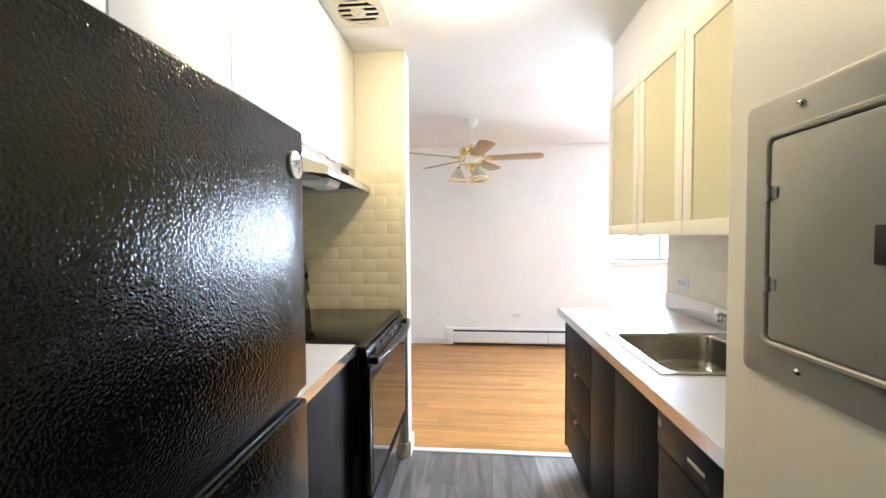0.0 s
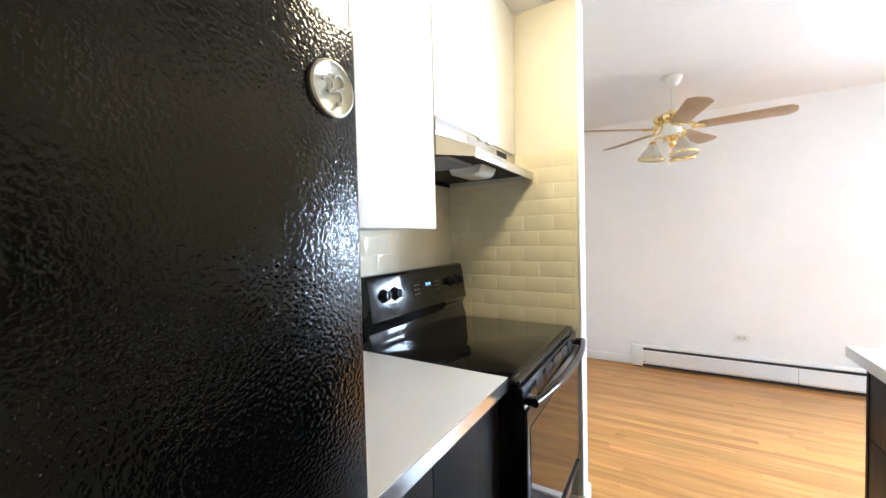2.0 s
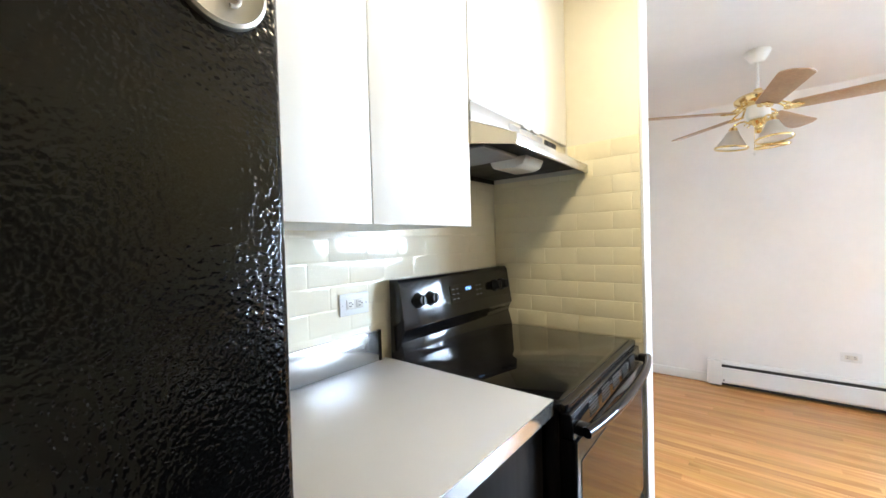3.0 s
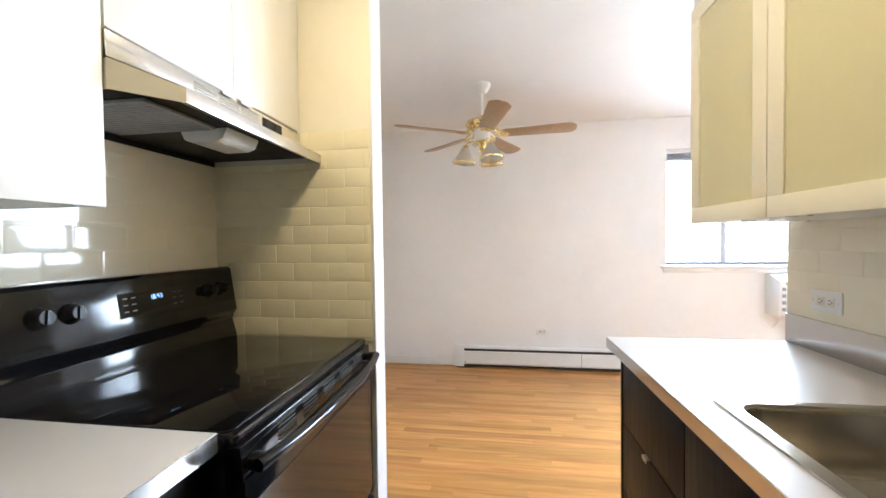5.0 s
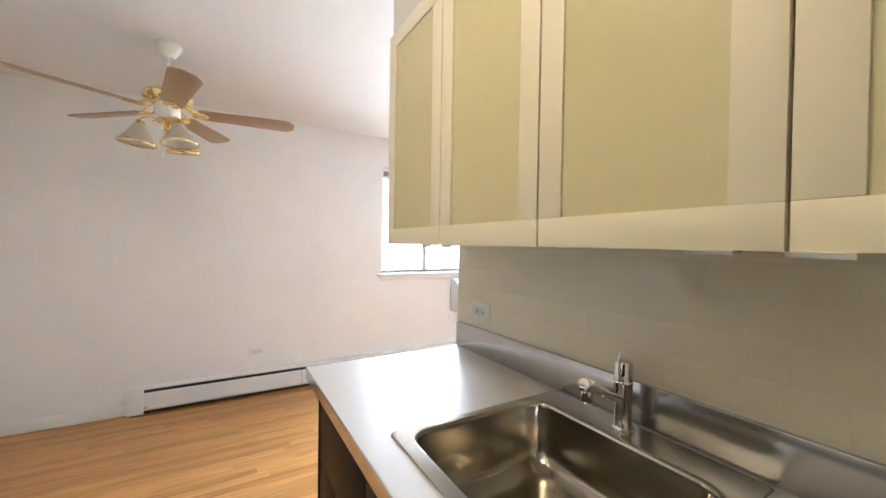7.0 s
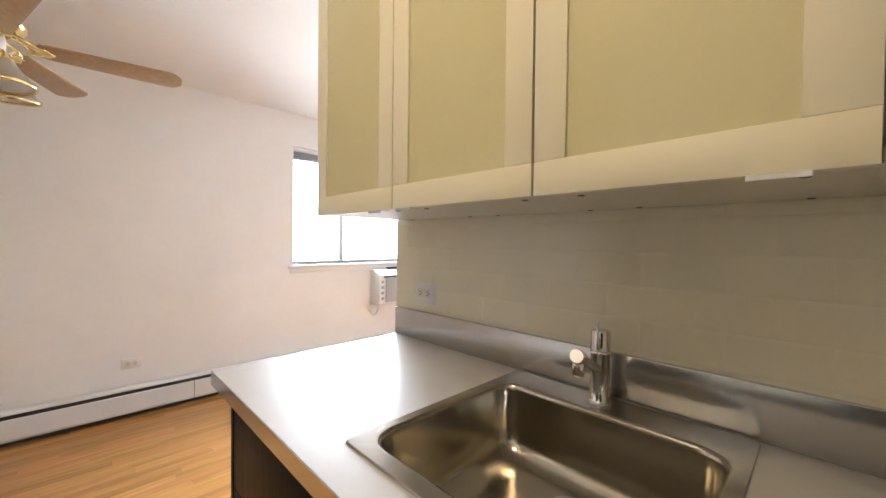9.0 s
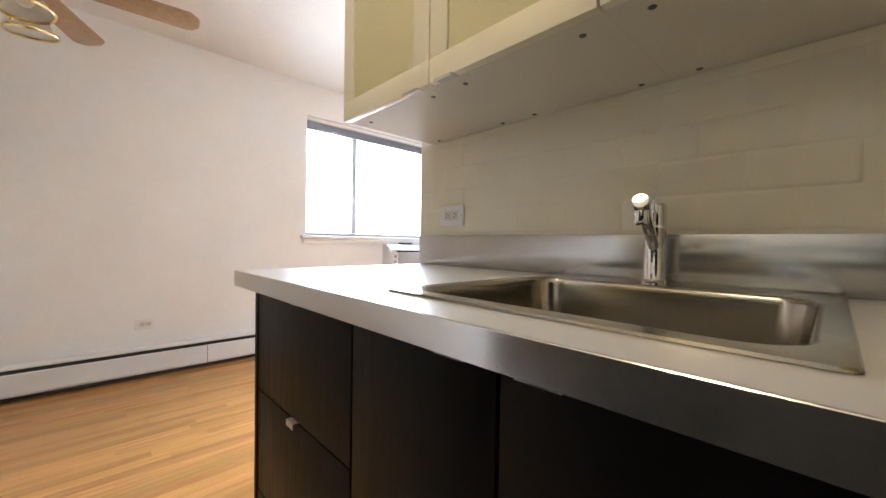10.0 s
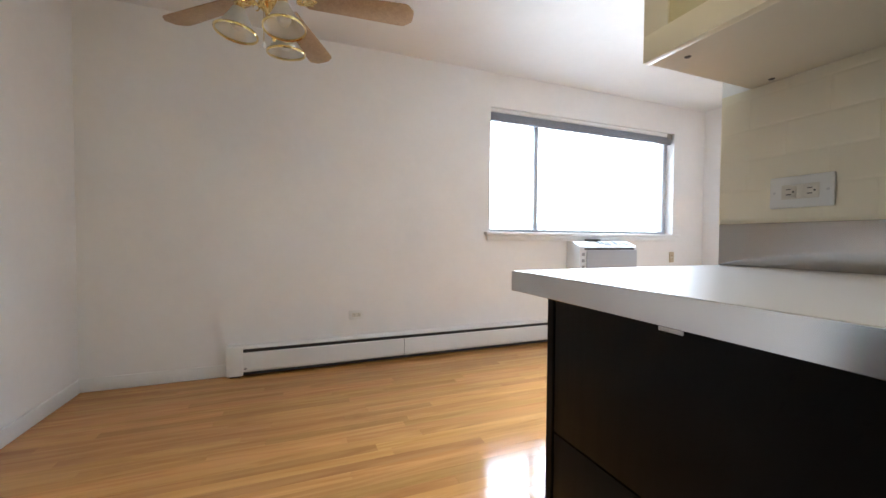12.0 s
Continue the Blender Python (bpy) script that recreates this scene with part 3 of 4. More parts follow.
# ---- cabinets ----
def tab_pull(parent, m, w=0.05, lip=0.009, out=0.0):
    """A bent metal edge pull: a lip over the edge and a finger tab, in its own xz plane facing -y."""
    bm = bmesh.new()
    add_box(bm, (-w / 2, -0.014 - out, -0.0012), (w / 2, 0.012, 0.0012), 0.0008, 1)
    add_box(bm, (-w / 2, -0.0155 - out, -lip), (w / 2, -0.0135 - out, 0.0012), 0.0008, 1)
    bm.transform(m)
    return part("handle", bm, M_ALU, parent, "small bent aluminium edge pull")


def wall_cabinet_white(y0, y1, z0, z1, doors, label, pulls=True, xf=-0.228):
    c = thing("wall_cabinet", ((XL + xf) / 2, (y0 + y1) / 2, z0), label, "cabinet", "white wall cabinets")
    part("body", box((XL, y0, z0 + 0.002), (xf - 0.02, y1, z1), 0.001, 1), M_CARC, c)
    w = (y1 - y0) / doors
    for i in range(doors):
        a, b = y0 + i * w + 0.0015, y0 + (i + 1) * w - 0.0015
        d = part("door", box((xf - 0.018, a, z0), (xf, b, z1 - 0.003), 0.0015), M_LAM_W, c)
        if pulls:
            yy = b - 0.035 if i % 2 == 0 and doors > 1 else a + 0.04
            tab_pull(d, pose(xf - 0.010, yy, z0 - (0.001 if z0 > 1.5 else 0.0003), 0, 0, 90), 0.03 if z0 < 1.5 else 0.055, 0.009 if z0 > 1.5 else 0.001, 0.008 if z0 > 1.5 else 0.0)


wall_cabinet_white(1.052, 1.803, 1.38, H - 0.002, 2, "white slab-door wall cabinet above the worktop")
wall_cabinet_white(1.806, 2.575, 1.748, H - 0.002, 2, "short white slab-door cabinet above the range hood")
wall_cabinet_white(0.32, 1.05, 1.66, H - 0.002, 2, "white slab-door cabinet above the fridge", False)


def glazed_cabinet(y0, y1, pulls_at, first=False, gap=0.0015):
    c = thing("glazed_cabinet", ((XU + XR) / 2, (y0 + y1) / 2, UB), "cream framed wall cabinet with a frosted glass door", "cabinet", "glazed wall cabinets")
    t = 0.016
    xb = XU + 0.022
    part("side_panel", box((xb, y0, UB + 0.0202), (XR, y0 + t, UT)), M_CARC, c)
    part("side_panel", box((xb, y1 - t, UB + 0.0202), (XR, y1, UT), 0.001, 1), M_FRAME if first else M_CARC, c)
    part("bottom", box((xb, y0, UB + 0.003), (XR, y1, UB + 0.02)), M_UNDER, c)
    part("top", box((xb, y0 + t, UT - 0.018), (XR, y1 - t, UT)), M_CARC, c)
    part("back", box((XR - 0.008, y0 + t, UB + 0.021), (XR - 0.002, y1 - t, UT - 0.019)), M_CARC, c)
    for z in (1.62, 1.88):
        part("shelf", box((xb + 0.03, y0 + t + 0.001, z), (XR - 0.009, y1 - t - 0.001, z + 0.016)), M_CARC, c)
    for xx in (xb + 0.042, XR - 0.025):
        for yy in (y0 + 0.055, y1 - 0.055):
            part("shelf_screw", lathe([(0, -0.002), (0.005, -0.0018), (0.0066, 0.0)], pose(xx, yy, UB + 0.003), 12), M_DIM, c)
    a, b = y0 + gap, y1 - gap
    fw = 0.056
    d = part("door", prism([(a, UB), (b, UB), (b, UB + fw), (a, UB + fw)], "x", XU, XU + 0.02, 0.0012), M_FRAME, c)
    bm = bmesh.new()
    add_box(bm, (XU, a, UT - fw), (XU + 0.02, b, UT - 0.002), 0.0012)
    add_box(bm, (XU, a, UB + fw + 0.0002), (XU + 0.02, a + fw, UT - fw - 0.0002), 0.0012)
    add_box(bm, (XU, b - fw, UB + fw + 0.0002), (XU + 0.02, b, UT - fw - 0.0002), 0.0012)
    part("door_frame", bm, M_FRAME, d)
    part("pane", box((XU + 0.005, a + fw - 0.004, UB + fw - 0.004), (XU + 0.009, b - fw + 0.004, UT - fw + 0.004)), M_FROST, d, "frosted glass pane")
    tab_pull(d, pose(XU + 0.008, pulls_at, UB - 0.001, 0, 0, -90), 0.055, 0.006)


glazed_cabinet(2.2464, 2.64, 2.31, True)
glazed_cabinet(1.8568, 2.246, 2.195, False, 0.002)
glazed_cabinet(1.4752, 1.8564, 1.55, False, 0.002)
glazed_cabinet(1.143, 1.4748, 1.447, False, 0.002)

# ---- right run: base units ----
XF = 1.046


def dark_front(parent, y0, y1, z0, z1, pull=None, wide=0.05):
    d = part("drawer_front" if z1 - z0 < 0.5 else "door", box((XF - 0.018, y0 + 0.0015, z0 + 0.0015), (XF, y1 - 0.0015, z1 - 0.0015), 0.0015), M_DARK, parent)
    if pull is not None:
        tab_pull(d, pose(XF - 0.008, pull, z1 + (-0.001 if z1 > 0.8 else 0.0005), 0, 0, -90), wide, *((0.009, 0.0) if z1 > 0.8 else (0.012, 0.006)))
    return d


def base_body(c, y0, y1):
    part("body", box((XF + 0.002, y0, 0.11), (XR - 0.02, y1, CT - 0.042)), M_DARK, c)
    part("plinth", box((XF + 0.06, y0, 0.0), (XF + 0.075, y1, 0.108)), M_DARK, c)


cab = thing("drawer_unit", (1.3, 2.37, 0), "black-brown three-drawer kitchen base unit", "cabinet", "dark base units")
base_body(cab, 2.138, 2.60)
for z0, z1 in ((0.115, 0.362), (0.362, 0.617), (0.617, 0.868)):
    dark_front(cab, 2.138, 2.60, z0, z1, 2.367, 0.034)
part("end_panel", box((XF - 0.02, 2.601, 0.1), (XR - 0.02, 2.619, CT - 0.041), 0.001, 1), M_DARK, cab)
part("end_plinth", box((XF + 0.07, 2.585, 0.0), (XR - 0.02, 2.6, 0.099)), M_DARK, cab)

cab = thing("sink_cabinet", (1.3, 1.81, 0), "black-brown two-door base unit under the sink", "cabinet", "dark base units")
part("body", box((XF + 0.002, 1.492, 0.11), (XR - 0.02, 2.136, 0.72)), M_DARK, cab)
part("plinth", box((XF + 0.06, 1.492, 0.0), (XF + 0.075, 2.136, 0.108)), M_DARK, cab)
part("rail", box((XF + 0.002, 1.492, 0.78), (XF + 0.02, 2.136, CT - 0.042)), M_DARK, cab)
dark_front(cab, 1.84, 2.136, 0.115, 0.868, 1.91, 0.052)
dark_front(cab, 1.492, 1.838, 0.115, 0.868, 1.79, 0.052)

dw = thing("dishwasher", (1.3, 1.31, 0), "slim black dishwasher with a recessed handle and pale label", "dishwasher")
part("body", box((XF + 0.002, 1.146, 0.1), (XR - 0.03, 1.486, CT - 0.045)), M_PLAST, dw)
part("door", box((XF - 0.022, 1.148, 0.12), (XF, 1.484, 0.742), 0.004), M_PLAST, dw)
part("control_panel", box((XF - 0.026, 1.148, 0.746), (XF, 1.484, 0.862), 0.006), M_PLAST, dw)
part("handle_recess", box((XF - 0.0275, 1.235, 0.752), (XF - 0.024, 1.345, 0.778), 0.001, 1), M_RUBBER, dw)
part("label_strip", box((XF - 0.0275, 1.255, 0.788), (XF - 0.0255, 1.325, 0.798), 0.0005, 1), M_PLASTW, dw)
part("badge", box((XF - 0.0275, 1.455, 0.805), (XF - 0.0255, 1.475, 0.828), 0.0005, 1), M_PRINT, dw)
part("kick_plate", box((XF + 0.05, 1.148, 0.0), (XF + 0.06, 1.484, 0.1)), M_PLAST, dw)

# worktop with a cut-out for the sink
SX0, SX1, SY0, SY1 = 1.078, 1.628, 1.585, 2.118
wt = thing("worktop", (1.32, 1.9, CT - 0.04), "pale grey laminate worktop with a squared edge", "worktop", "worktops")
bm = bmesh.new()
hole = round_rect(SX0 + 0.02, SY0 + 0.012, SX1 - 0.08, SY1 - 0.012, 0.04)
x0, x1, y0, y1 = 1.0, XR - 0.001, YP + 0.002, 2.70
out = []
cx, cy = (SX0 + SX1) / 2 - 0.02, (SY0 + SY1) / 2
for hx, hy in hole:
    dx, dy = hx - cx, hy - cy
    s = min(((x1 if dx > 0 else x0) - cx) / dx if abs(dx) > 1e-6 else 99, ((y1 if dy > 0 else y0) - cy) / dy if abs(dy) > 1e-6 else 99)
    out.append((cx + dx * s, cy + dy * s))
for corner in ((x0, y0), (x1, y0), (x1, y1), (x0, y1)):
    k = min(range(len(out)), key=lambda i: (out[i][0] - corner[0]) ** 2 + (out[i][1] - corner[1]) ** 2)
    out[k] = corner
n = len(hole)
lay = [[[bm.verts.new((*p, z)) for p in ring] for ring in (hole, out)] for z in (CT - 0.04, CT)]
for i in range(n):
    j = (i + 1) % n
    for L in lay:
        bm.faces.new((L[0][i], L[0][j], L[1][j], L[1][i]))
    for r in (0, 1):
        bm.faces.new((lay[0][r][i], lay[0][r][j], lay[1][r][j], lay[1][r][i]))
part("slab", bm, M_COUNTER, wt)
part("edge_band", box((0.9975, YP + 0.002, CT - 0.04), (0.9998, 2.7022, CT - 0.0004), 0.0008, 1), M_EDGE, wt, "satin metal edge band")
part("edge_band", box((1.0, 2.7002, CT - 0.04), (XR - 0.001, 2.7024, CT - 0.0004), 0.0008, 1), M_EDGE, wt, "satin metal edge band")
part("upstand", box((XR - 0.016, YP + 0.004, CT + 0.0005), (XR - 0.001, 2.70, CT + 0.108), 0.002), M_UPSTAND, wt, "satin steel upstand along the wall")


# ---- sink and faucet ----
def sink():
    s = thing("kitchen_sink", ((SX0 + SX1) / 2, (SY0 + SY1) / 2, CT), "stainless steel single-bowl inset sink", "sink")
    z = CT + 0.004
    rows = [
        (round_rect(SX0, SY0, SX1, SY1, 0.012), CT + 0.0008),
        (round_rect(SX0 + 0.002, SY0 + 0.002, SX1 - 0.002, SY1 - 0.002, 0.012), z),
        (round_rect(SX0 + 0.004, SY0 + 0.004, SX1 - 0.004, SY1 - 0.004, 0.012), z),
        (round_rect(SX0 + 0.0305, SY0 + 0.0205, SX1 - 0.0915, SY1 - 0.0205, 0.057), z),
        (round_rect(SX0 + 0.0325, SY0 + 0.0225, SX1 - 0.0935, SY1 - 0.0225, 0.056), z),
        (round_rect(SX0 + 0.034, SY0 + 0.024, SX1 - 0.095, SY1 - 0.024, 0.055), z - 0.0003),
        (round_rect(SX0 + 0.0375, SY0 + 0.0275, SX1 - 0.0985, SY1 - 0.0275, 0.053), z - 0.002),
        (round_rect(SX0 + 0.040, SY0 + 0.030, SX1 - 0.101, SY1 - 0.030, 0.052), z - 0.006),
        (round_rect(SX0 + 0.0412, SY0 + 0.0312, SX1 - 0.1021, SY1 - 0.0312, 0.052), z - 0.014),
        (round_rect(SX0 + 0.048, SY0 + 0.038, SX1 - 0.108, SY1 - 0.038, 0.05), z - 0.10),
        (round_rect(SX0 + 0.054, SY0 + 0.044, SX1 - 0.113, SY1 - 0.044, 0.05), z - 0.135),
        (round_rect(SX0 + 0.070, SY0 + 0.060, SX1 - 0.128, SY1 - 0.060, 0.045), z - 0.158),
        (round_rect(SX0 + 0.12, SY0 + 0.115, SX1 - 0.165, SY1 - 0.115, 0.04), z - 0.1665),
        (round_rect(SX0 + 0.128, SY0 + 0.123, SX1 - 0.173, SY1 - 0.123, 0.04), z - 0.167),
    ]
    bm = bmesh.new()
    rings = [[bm.verts.new((x, y, zz)) for x, y in p] for p, zz in rows]
    for a, b in zip(rings, rings[1:]):
        for i in range(len(a)):
            j = (i + 1) % len(a)
            bm.faces.new((a[i], a[j], b[j], b[i]))
    bm.faces.new(rings[-1])
    TURNED.add(id(bm))
    part("basin", bm, M_STEEL, s)
    cx, cy = (SX0 + SX1) / 2 - 0.02, (SY0 + SY1) / 2
    part("drain", lathe([(0.0, 0.002), (0.018, 0.002), (0.03, 0.003), (0.042, 0.004), (0.045, 0.0005)], pose(cx + 0.088, cy, z - 0.167), 28), M_CHROME, s)


sink()


def faucet(x, y):
    z = CT + 0.004
    f = thing("faucet", (x, y, z), "chrome single-lever kitchen faucet behind the sink", "faucet")
    part("body", lathe([(0, 0), (0.026, 0), (0.026, 0.004), (0.022, 0.007), (0.0205, 0.01), (0.0205, 0.112), (0.0215, 0.114), (0.0215, 0.118), (0.0205, 0.12), (0, 0.12)], pose(x, y, z), 32), M_CHROME, f)
    part("cap", lathe([(0, 0.121), (0.021, 0.121), (0.021, 0.16), (0.019, 0.166), (0.012, 0.168), (0, 0.168)], pose(x, y, z), 32), M_CHROME, f)
    part("lever", tube([(x - 0.019, y - 0.004, z + 0.128), (x - 0.0235, y - 0.004, z + 0.15), (x - 0.0225, y - 0.002, z + 0.172), (x - 0.016, y, z + 0.186)], 0.0032, 10), M_CHROME, f, "thin chrome lever")
    ex, ey = x - 0.155, y - 0.028
    d = Vector((ex - x, ey - y, 0)).normalized()
    tip = Vector((x, y, z + 0.149)) + d * 0.180
    root = Vector((x, y, z + 0.072))
    part("spout", tube([root, root.lerp(tip, 0.3), root.lerp(tip, 0.7), tip - d * 0.012], 0.0105, 20), M_CHROME, f)
    ax = (tip - root).normalized()
    head = Matrix.Translation(tip) @ ax.to_track_quat("Z", "Y").to_matrix().to_4x4()
    hd = part("spray_head", lathe([(0, -0.04), (0.0105, -0.04), (0.0125, -0.02), (0.014, -0.004), (0.014, 0.008), (0.0125, 0.012), (0, 0.0125)], head, 28), M_CHROME, f)
    part("nozzle", lathe([(0, 0), (0.011, 0), (0.012, -0.024), (0.010, -0.028), (0, -0.028)], pose(tip.x - d.x * 0.004, tip.y - d.y * 0.004, tip.z - 0.008), 20), M_CHROME, hd)


faucet(1.578, 1.862)

o = outlet(pose(XR - 0.0065, 2.531, 1.087, 0, 0, -90), "white duplex outlet on the tiles above the worktop")

# ---- left run ----
cab = thing("base_cabinet", (-0.3, 1.43, 0), "black-brown two-door base unit beside the fridge", "cabinet", "dark base units")
XG = -0.012
CTL = 0.925                 # this worktop stands a little higher
part("body", box((XL, 1.03, 0.11), (XG - 0.02, 1.783, CTL - 0.042)), M_DARK, cab)
part("plinth", box((XG - 0.08, 1.03, 0), (XG - 0.065, 1.783, 0.108)), M_DARK, cab)
for a, b in ((1.03, 1.415), (1.418, 1.783)):
    part("door", box((XG - 0.018, a, 0.115), (XG, b, 0.877), 0.0015), M_DARK, cab)
wt = thing("worktop", (-0.3, 1.43, CTL - 0.04), "pale laminate worktop between fridge and stove", "worktop", "worktops")
part("slab", box((XL + 0.001, 1.02, CTL - 0.04), (0.012, 1.80, CTL), 0.0015), M_COUNTER, wt)
part("edge_band", box((0.0122, 1.02, CTL - 0.04), (0.0145, 1.80, CTL - 0.0004), 0.0008, 1), M_EDGE, wt, "satin metal edge band")
part("upstand", box((XL + 0.001, 1.02, CTL + 0.0005), (XL + 0.016, 1.755, CTL + 0.108), 0.002), M_UPSTAND, wt, "satin steel upstand along the wall")
part("end_cap", box((XL + 0.001, 1.7555, CTL + 0.0005), (XL + 0.0165, 1.768, CTL + 0.108), 0.001, 1), M_PLAST, wt)
outlet(pose(XL + 0.0065, 1.66, 1.14, 0, 0, 90), "white duplex outlet on the tiles beside the stove")


# ---- refrigerator ----
def fridge():
    y0, y1, xf = 0.30, 1.012, 0.183
    f = thing("refrigerator", (-0.2, (y0 + y1) / 2, 0), "black textured top-freezer refrigerator", "refrigerator")
    part("body", box((XL + 0.03, y0 + 0.006, 0.03), (xf - 0.078, y1 - 0.006, 1.525), 0.008), M_FRIDGE, f)
    part("base_grille", box((xf - 0.09, y0 + 0.01, 0.0), (xf - 0.04, y1 - 0.01, 0.075), 0.004), M_PLAST, f)

    def door(z0, z1, name):
        prof = [(xf - 0.072, y0 + 0.004), (xf - 0.072, y1 - 0.004)]
        edge = arc(xf - 0.007, y1 - 0.007, 0.007, 90, 10, 5)
        prof += edge
        for i in range(1, 10):
            t = i / 10
            prof.append((xf + 0.003 * math.sin(math.pi * t), y1 - 0.006 - (y1 - y0 - 0.012) * t))
        prof += arc(xf - 0.007, y0 + 0.007, 0.007, -10, -90, 5)
        bm = prism(prof, "z", z0, z1)
        es = [e for e in bm.edges if abs(e.verts[0].co.z - e.verts[1].co.z) < 1e-6]
        bmesh.ops.bevel(bm, geom=es, offset=0.007, segments=3, profile=0.5, affect="EDGES")
        d = part(name, bm, M_FRIDGE, f)
        part("gasket", box((xf - 0.0775, y0 + 0.012, z0 + 0.006), (xf - 0.0725, y1 - 0.012, z1 - 0.006)), M_RUBBER, d)
        return d
    d = door(1.083, 1.545, "freezer_door")
    part("grip", box((xf - 0.03, y0 + 0.05, 1.0775), (xf - 0.006, y1 - 0.02, 1.0825), 0.002), M_PLAST, d)
    b = part("badge", lathe([(0, 0.003), (0.020, 0.0033), (0.0215, 0.0045), (0.0235, 0.0035), (0.024, 0)], pose(xf + 0.0005, 0.978, 1.479, 0, 90, 0), 40), M_BADGE, d, "round metal maker's badge")
    bm = bmesh.new()
    for k in range(3):
        a = radians(120 * k + 20)
        add_tube(bm, [(0.0075 * math.cos(a) + 0.0055 * math.cos(q), 0.0075 * math.sin(a) + 0.0055 * math.sin(q), 0.005) for q in [i * 0.55 for i in range(9)]], 0.0012, 6)
    bm.transform(pose(xf + 0.0005, 0.978, 1.479, 0, 90, 0))
    part("emblem", bm, M_PLASTW, b)
    d = door(0.085, 1.063, "fridge_door")
    part("grip", box((xf - 0.03, y0 + 0.05, 1.0635), (xf - 0.004, y1 - 0.02, 1.0695), 0.002), M_PLAST, d)
    part("top_hinge", box((xf - 0.06, y1 - 0.04, 1.5455), (xf - 0.02, y1 - 0.012, 1.551), 0.004), M_PLAST, f)
    for yy in (y0 + 0.06, y1 - 0.06):
        part("foot", lathe([(0, 0), (0.018, 0), (0.018, 0.012), (0.008, 0.014), (0.008, 0.03), (0, 0.03)], pose(-0.45, yy, 0), 12), M_PLAST, f)


fridge()


# ---- stove ----
def stove():
    y0, y1 = 1.803, 2.562
    xb, xf = XL + 0.025, 0.035
    s = thing("electric_stove", (-0.28, (y0 + y1) / 2, 0), "black freestanding electric range with a glass cooktop", "stove")
    part("body", box((xb, y0, 0.04), (xf - 0.01, y1, 0.895), 0.003), M_BLACK, s)
    part("cooktop_rim", prism(round_rect(xb + 0.03, y0 - 0.002, xf + 0.012, y1 + 0.002, 0.02), "z", 0.895, 0.915, 0.004), M_BLACK, s)
    part("glass_top", prism(round_rect(xb + 0.075, y0 + 0.014, xf - 0.008, y1 - 0.014, 0.02), "z", 0.9152, 0.9185, 0.001), M_CERAM, s)
    # backguard, leaning back
    prof = [(xb, 0.895), (xb + 0.075, 0.916), (xb + 0.055, 0.985), (xb + 0.06, 1.005), (xb + 0.075, 1.03), (xb + 0.05, 1.195), (xb + 0.04, 1.206), (xb, 1.206)]
    guard = part("backguard", prism(prof, "y", y0, y1, 0.003), M_BLACK, s)
    # the face frame of the guard: foot (xb+.075, 1.03), head (xb+.05, 1.195)
    lean = math.degrees(math.atan2(0.025, 0.165))
    F = pose(xb + 0.0635, 0, 1.112, 0, 90 - lean, 0)

    def knob(y):
        k = part("knob", lathe([(0, 0.03), (0.017, 0.03), (0.019, 0.027), (0.021, 0.008), (0.027, 0.004), (0.028, 0.0)], F @ pose(-0.012, y, 0), 28), M_PLAST, s)
        part("pointer", box((-0.004, -0.017, 0.028), (0.004, 0.017, 0.035), 0.001, 1), M_PLAST, k).matrix_basis = F @ pose(-0.012, y, 0, 0, 0, 80)
        for j in range(3):
            part("dial_mark", box((-0.0375 - 0.002, y - 0.012 + j * 0.01, 0.0004), (-0.0375, y - 0.007 + j * 0.01, 0.0012)), M_DIM, guard).matrix_basis = F
    for y in (1.885, 1.955, 2.425, 2.49):
        knob(y)
    part("control_panel", box((-0.045, 2.08, 0.0002), (0.03, 2.32, 0.0016), 0.0005, 1), M_CERAM, guard).matrix_basis = F
    # the clock shows 10:43
    seg = {"1": "bc", "0": "abcdef", "4": "bcfg", "3": "abcdg"}
    bm = bmesh.new()
    px = 2.18
    for ch in "10:43":
        if ch == ":":
            add_box(bm, (-0.026, px, 0.0017), (-0.024, px + 0.002, 0.0022))
            add_box(bm, (-0.019, px, 0.0017), (-0.017, px + 0.002, 0.0022))
            px += 0.005
            continue
        w, h, t, x = 0.0065, 0.014, 0.0016, -0.029
        rects = {"a": (x, px, x + t, px + w), "d": (x + h - t, px, x + h, px + w), "g": (x + h / 2 - t / 2, px, x + h / 2 + t / 2, px + w),
                 "f": (x, px, x + h / 2, px + t), "e": (x + h / 2, px, x + h, px + t), "b": (x, px + w - t, x + h / 2, px + w), "c": (x + h / 2, px + w - t, x + h, px + w)}
        for q in seg[ch]:
            a = rects[q]
            add_box(bm, (a[0], a[1], 0.0017), (a[2], a[3], 0.0022))
        px += 0.0105
    part("clock_digits", bm, M_DISP, guard, "blue lit clock digits").matrix_basis = F
    for r in range(3):
        for cidx in range(2):
            for side in (2.092, 2.262):
                yy = side + cidx * 0.026
                part("button_print", box((-0.03 + r * 0.02, yy, 0.0017), (-0.026 + r * 0.02, yy + 0.014, 0.0021)), M_DIM, guard).matrix_basis = F
    # oven door, vent, drawer
    part("vent_panel", prism([(xf - 0.012, 0.83), (xf + 0.028, 0.83), (xf + 0.022, 0.893), (xf - 0.012, 0.894)], "y", y0 + 0.004, y1 - 0.004, 0.002), M_BLACK, s)
    for g in range(5):
        for k in range(5):
            ya = y0 + 0.13 + g * 0.115
            zz = 0.842 + k * 0.009
            part("vent_slot", box((xf + 0.0245 - k * 0.0009, ya, zz), (xf + 0.0285 - k * 0.0009, ya + 0.075, zz + 0.004)), M_RUBBER, s)
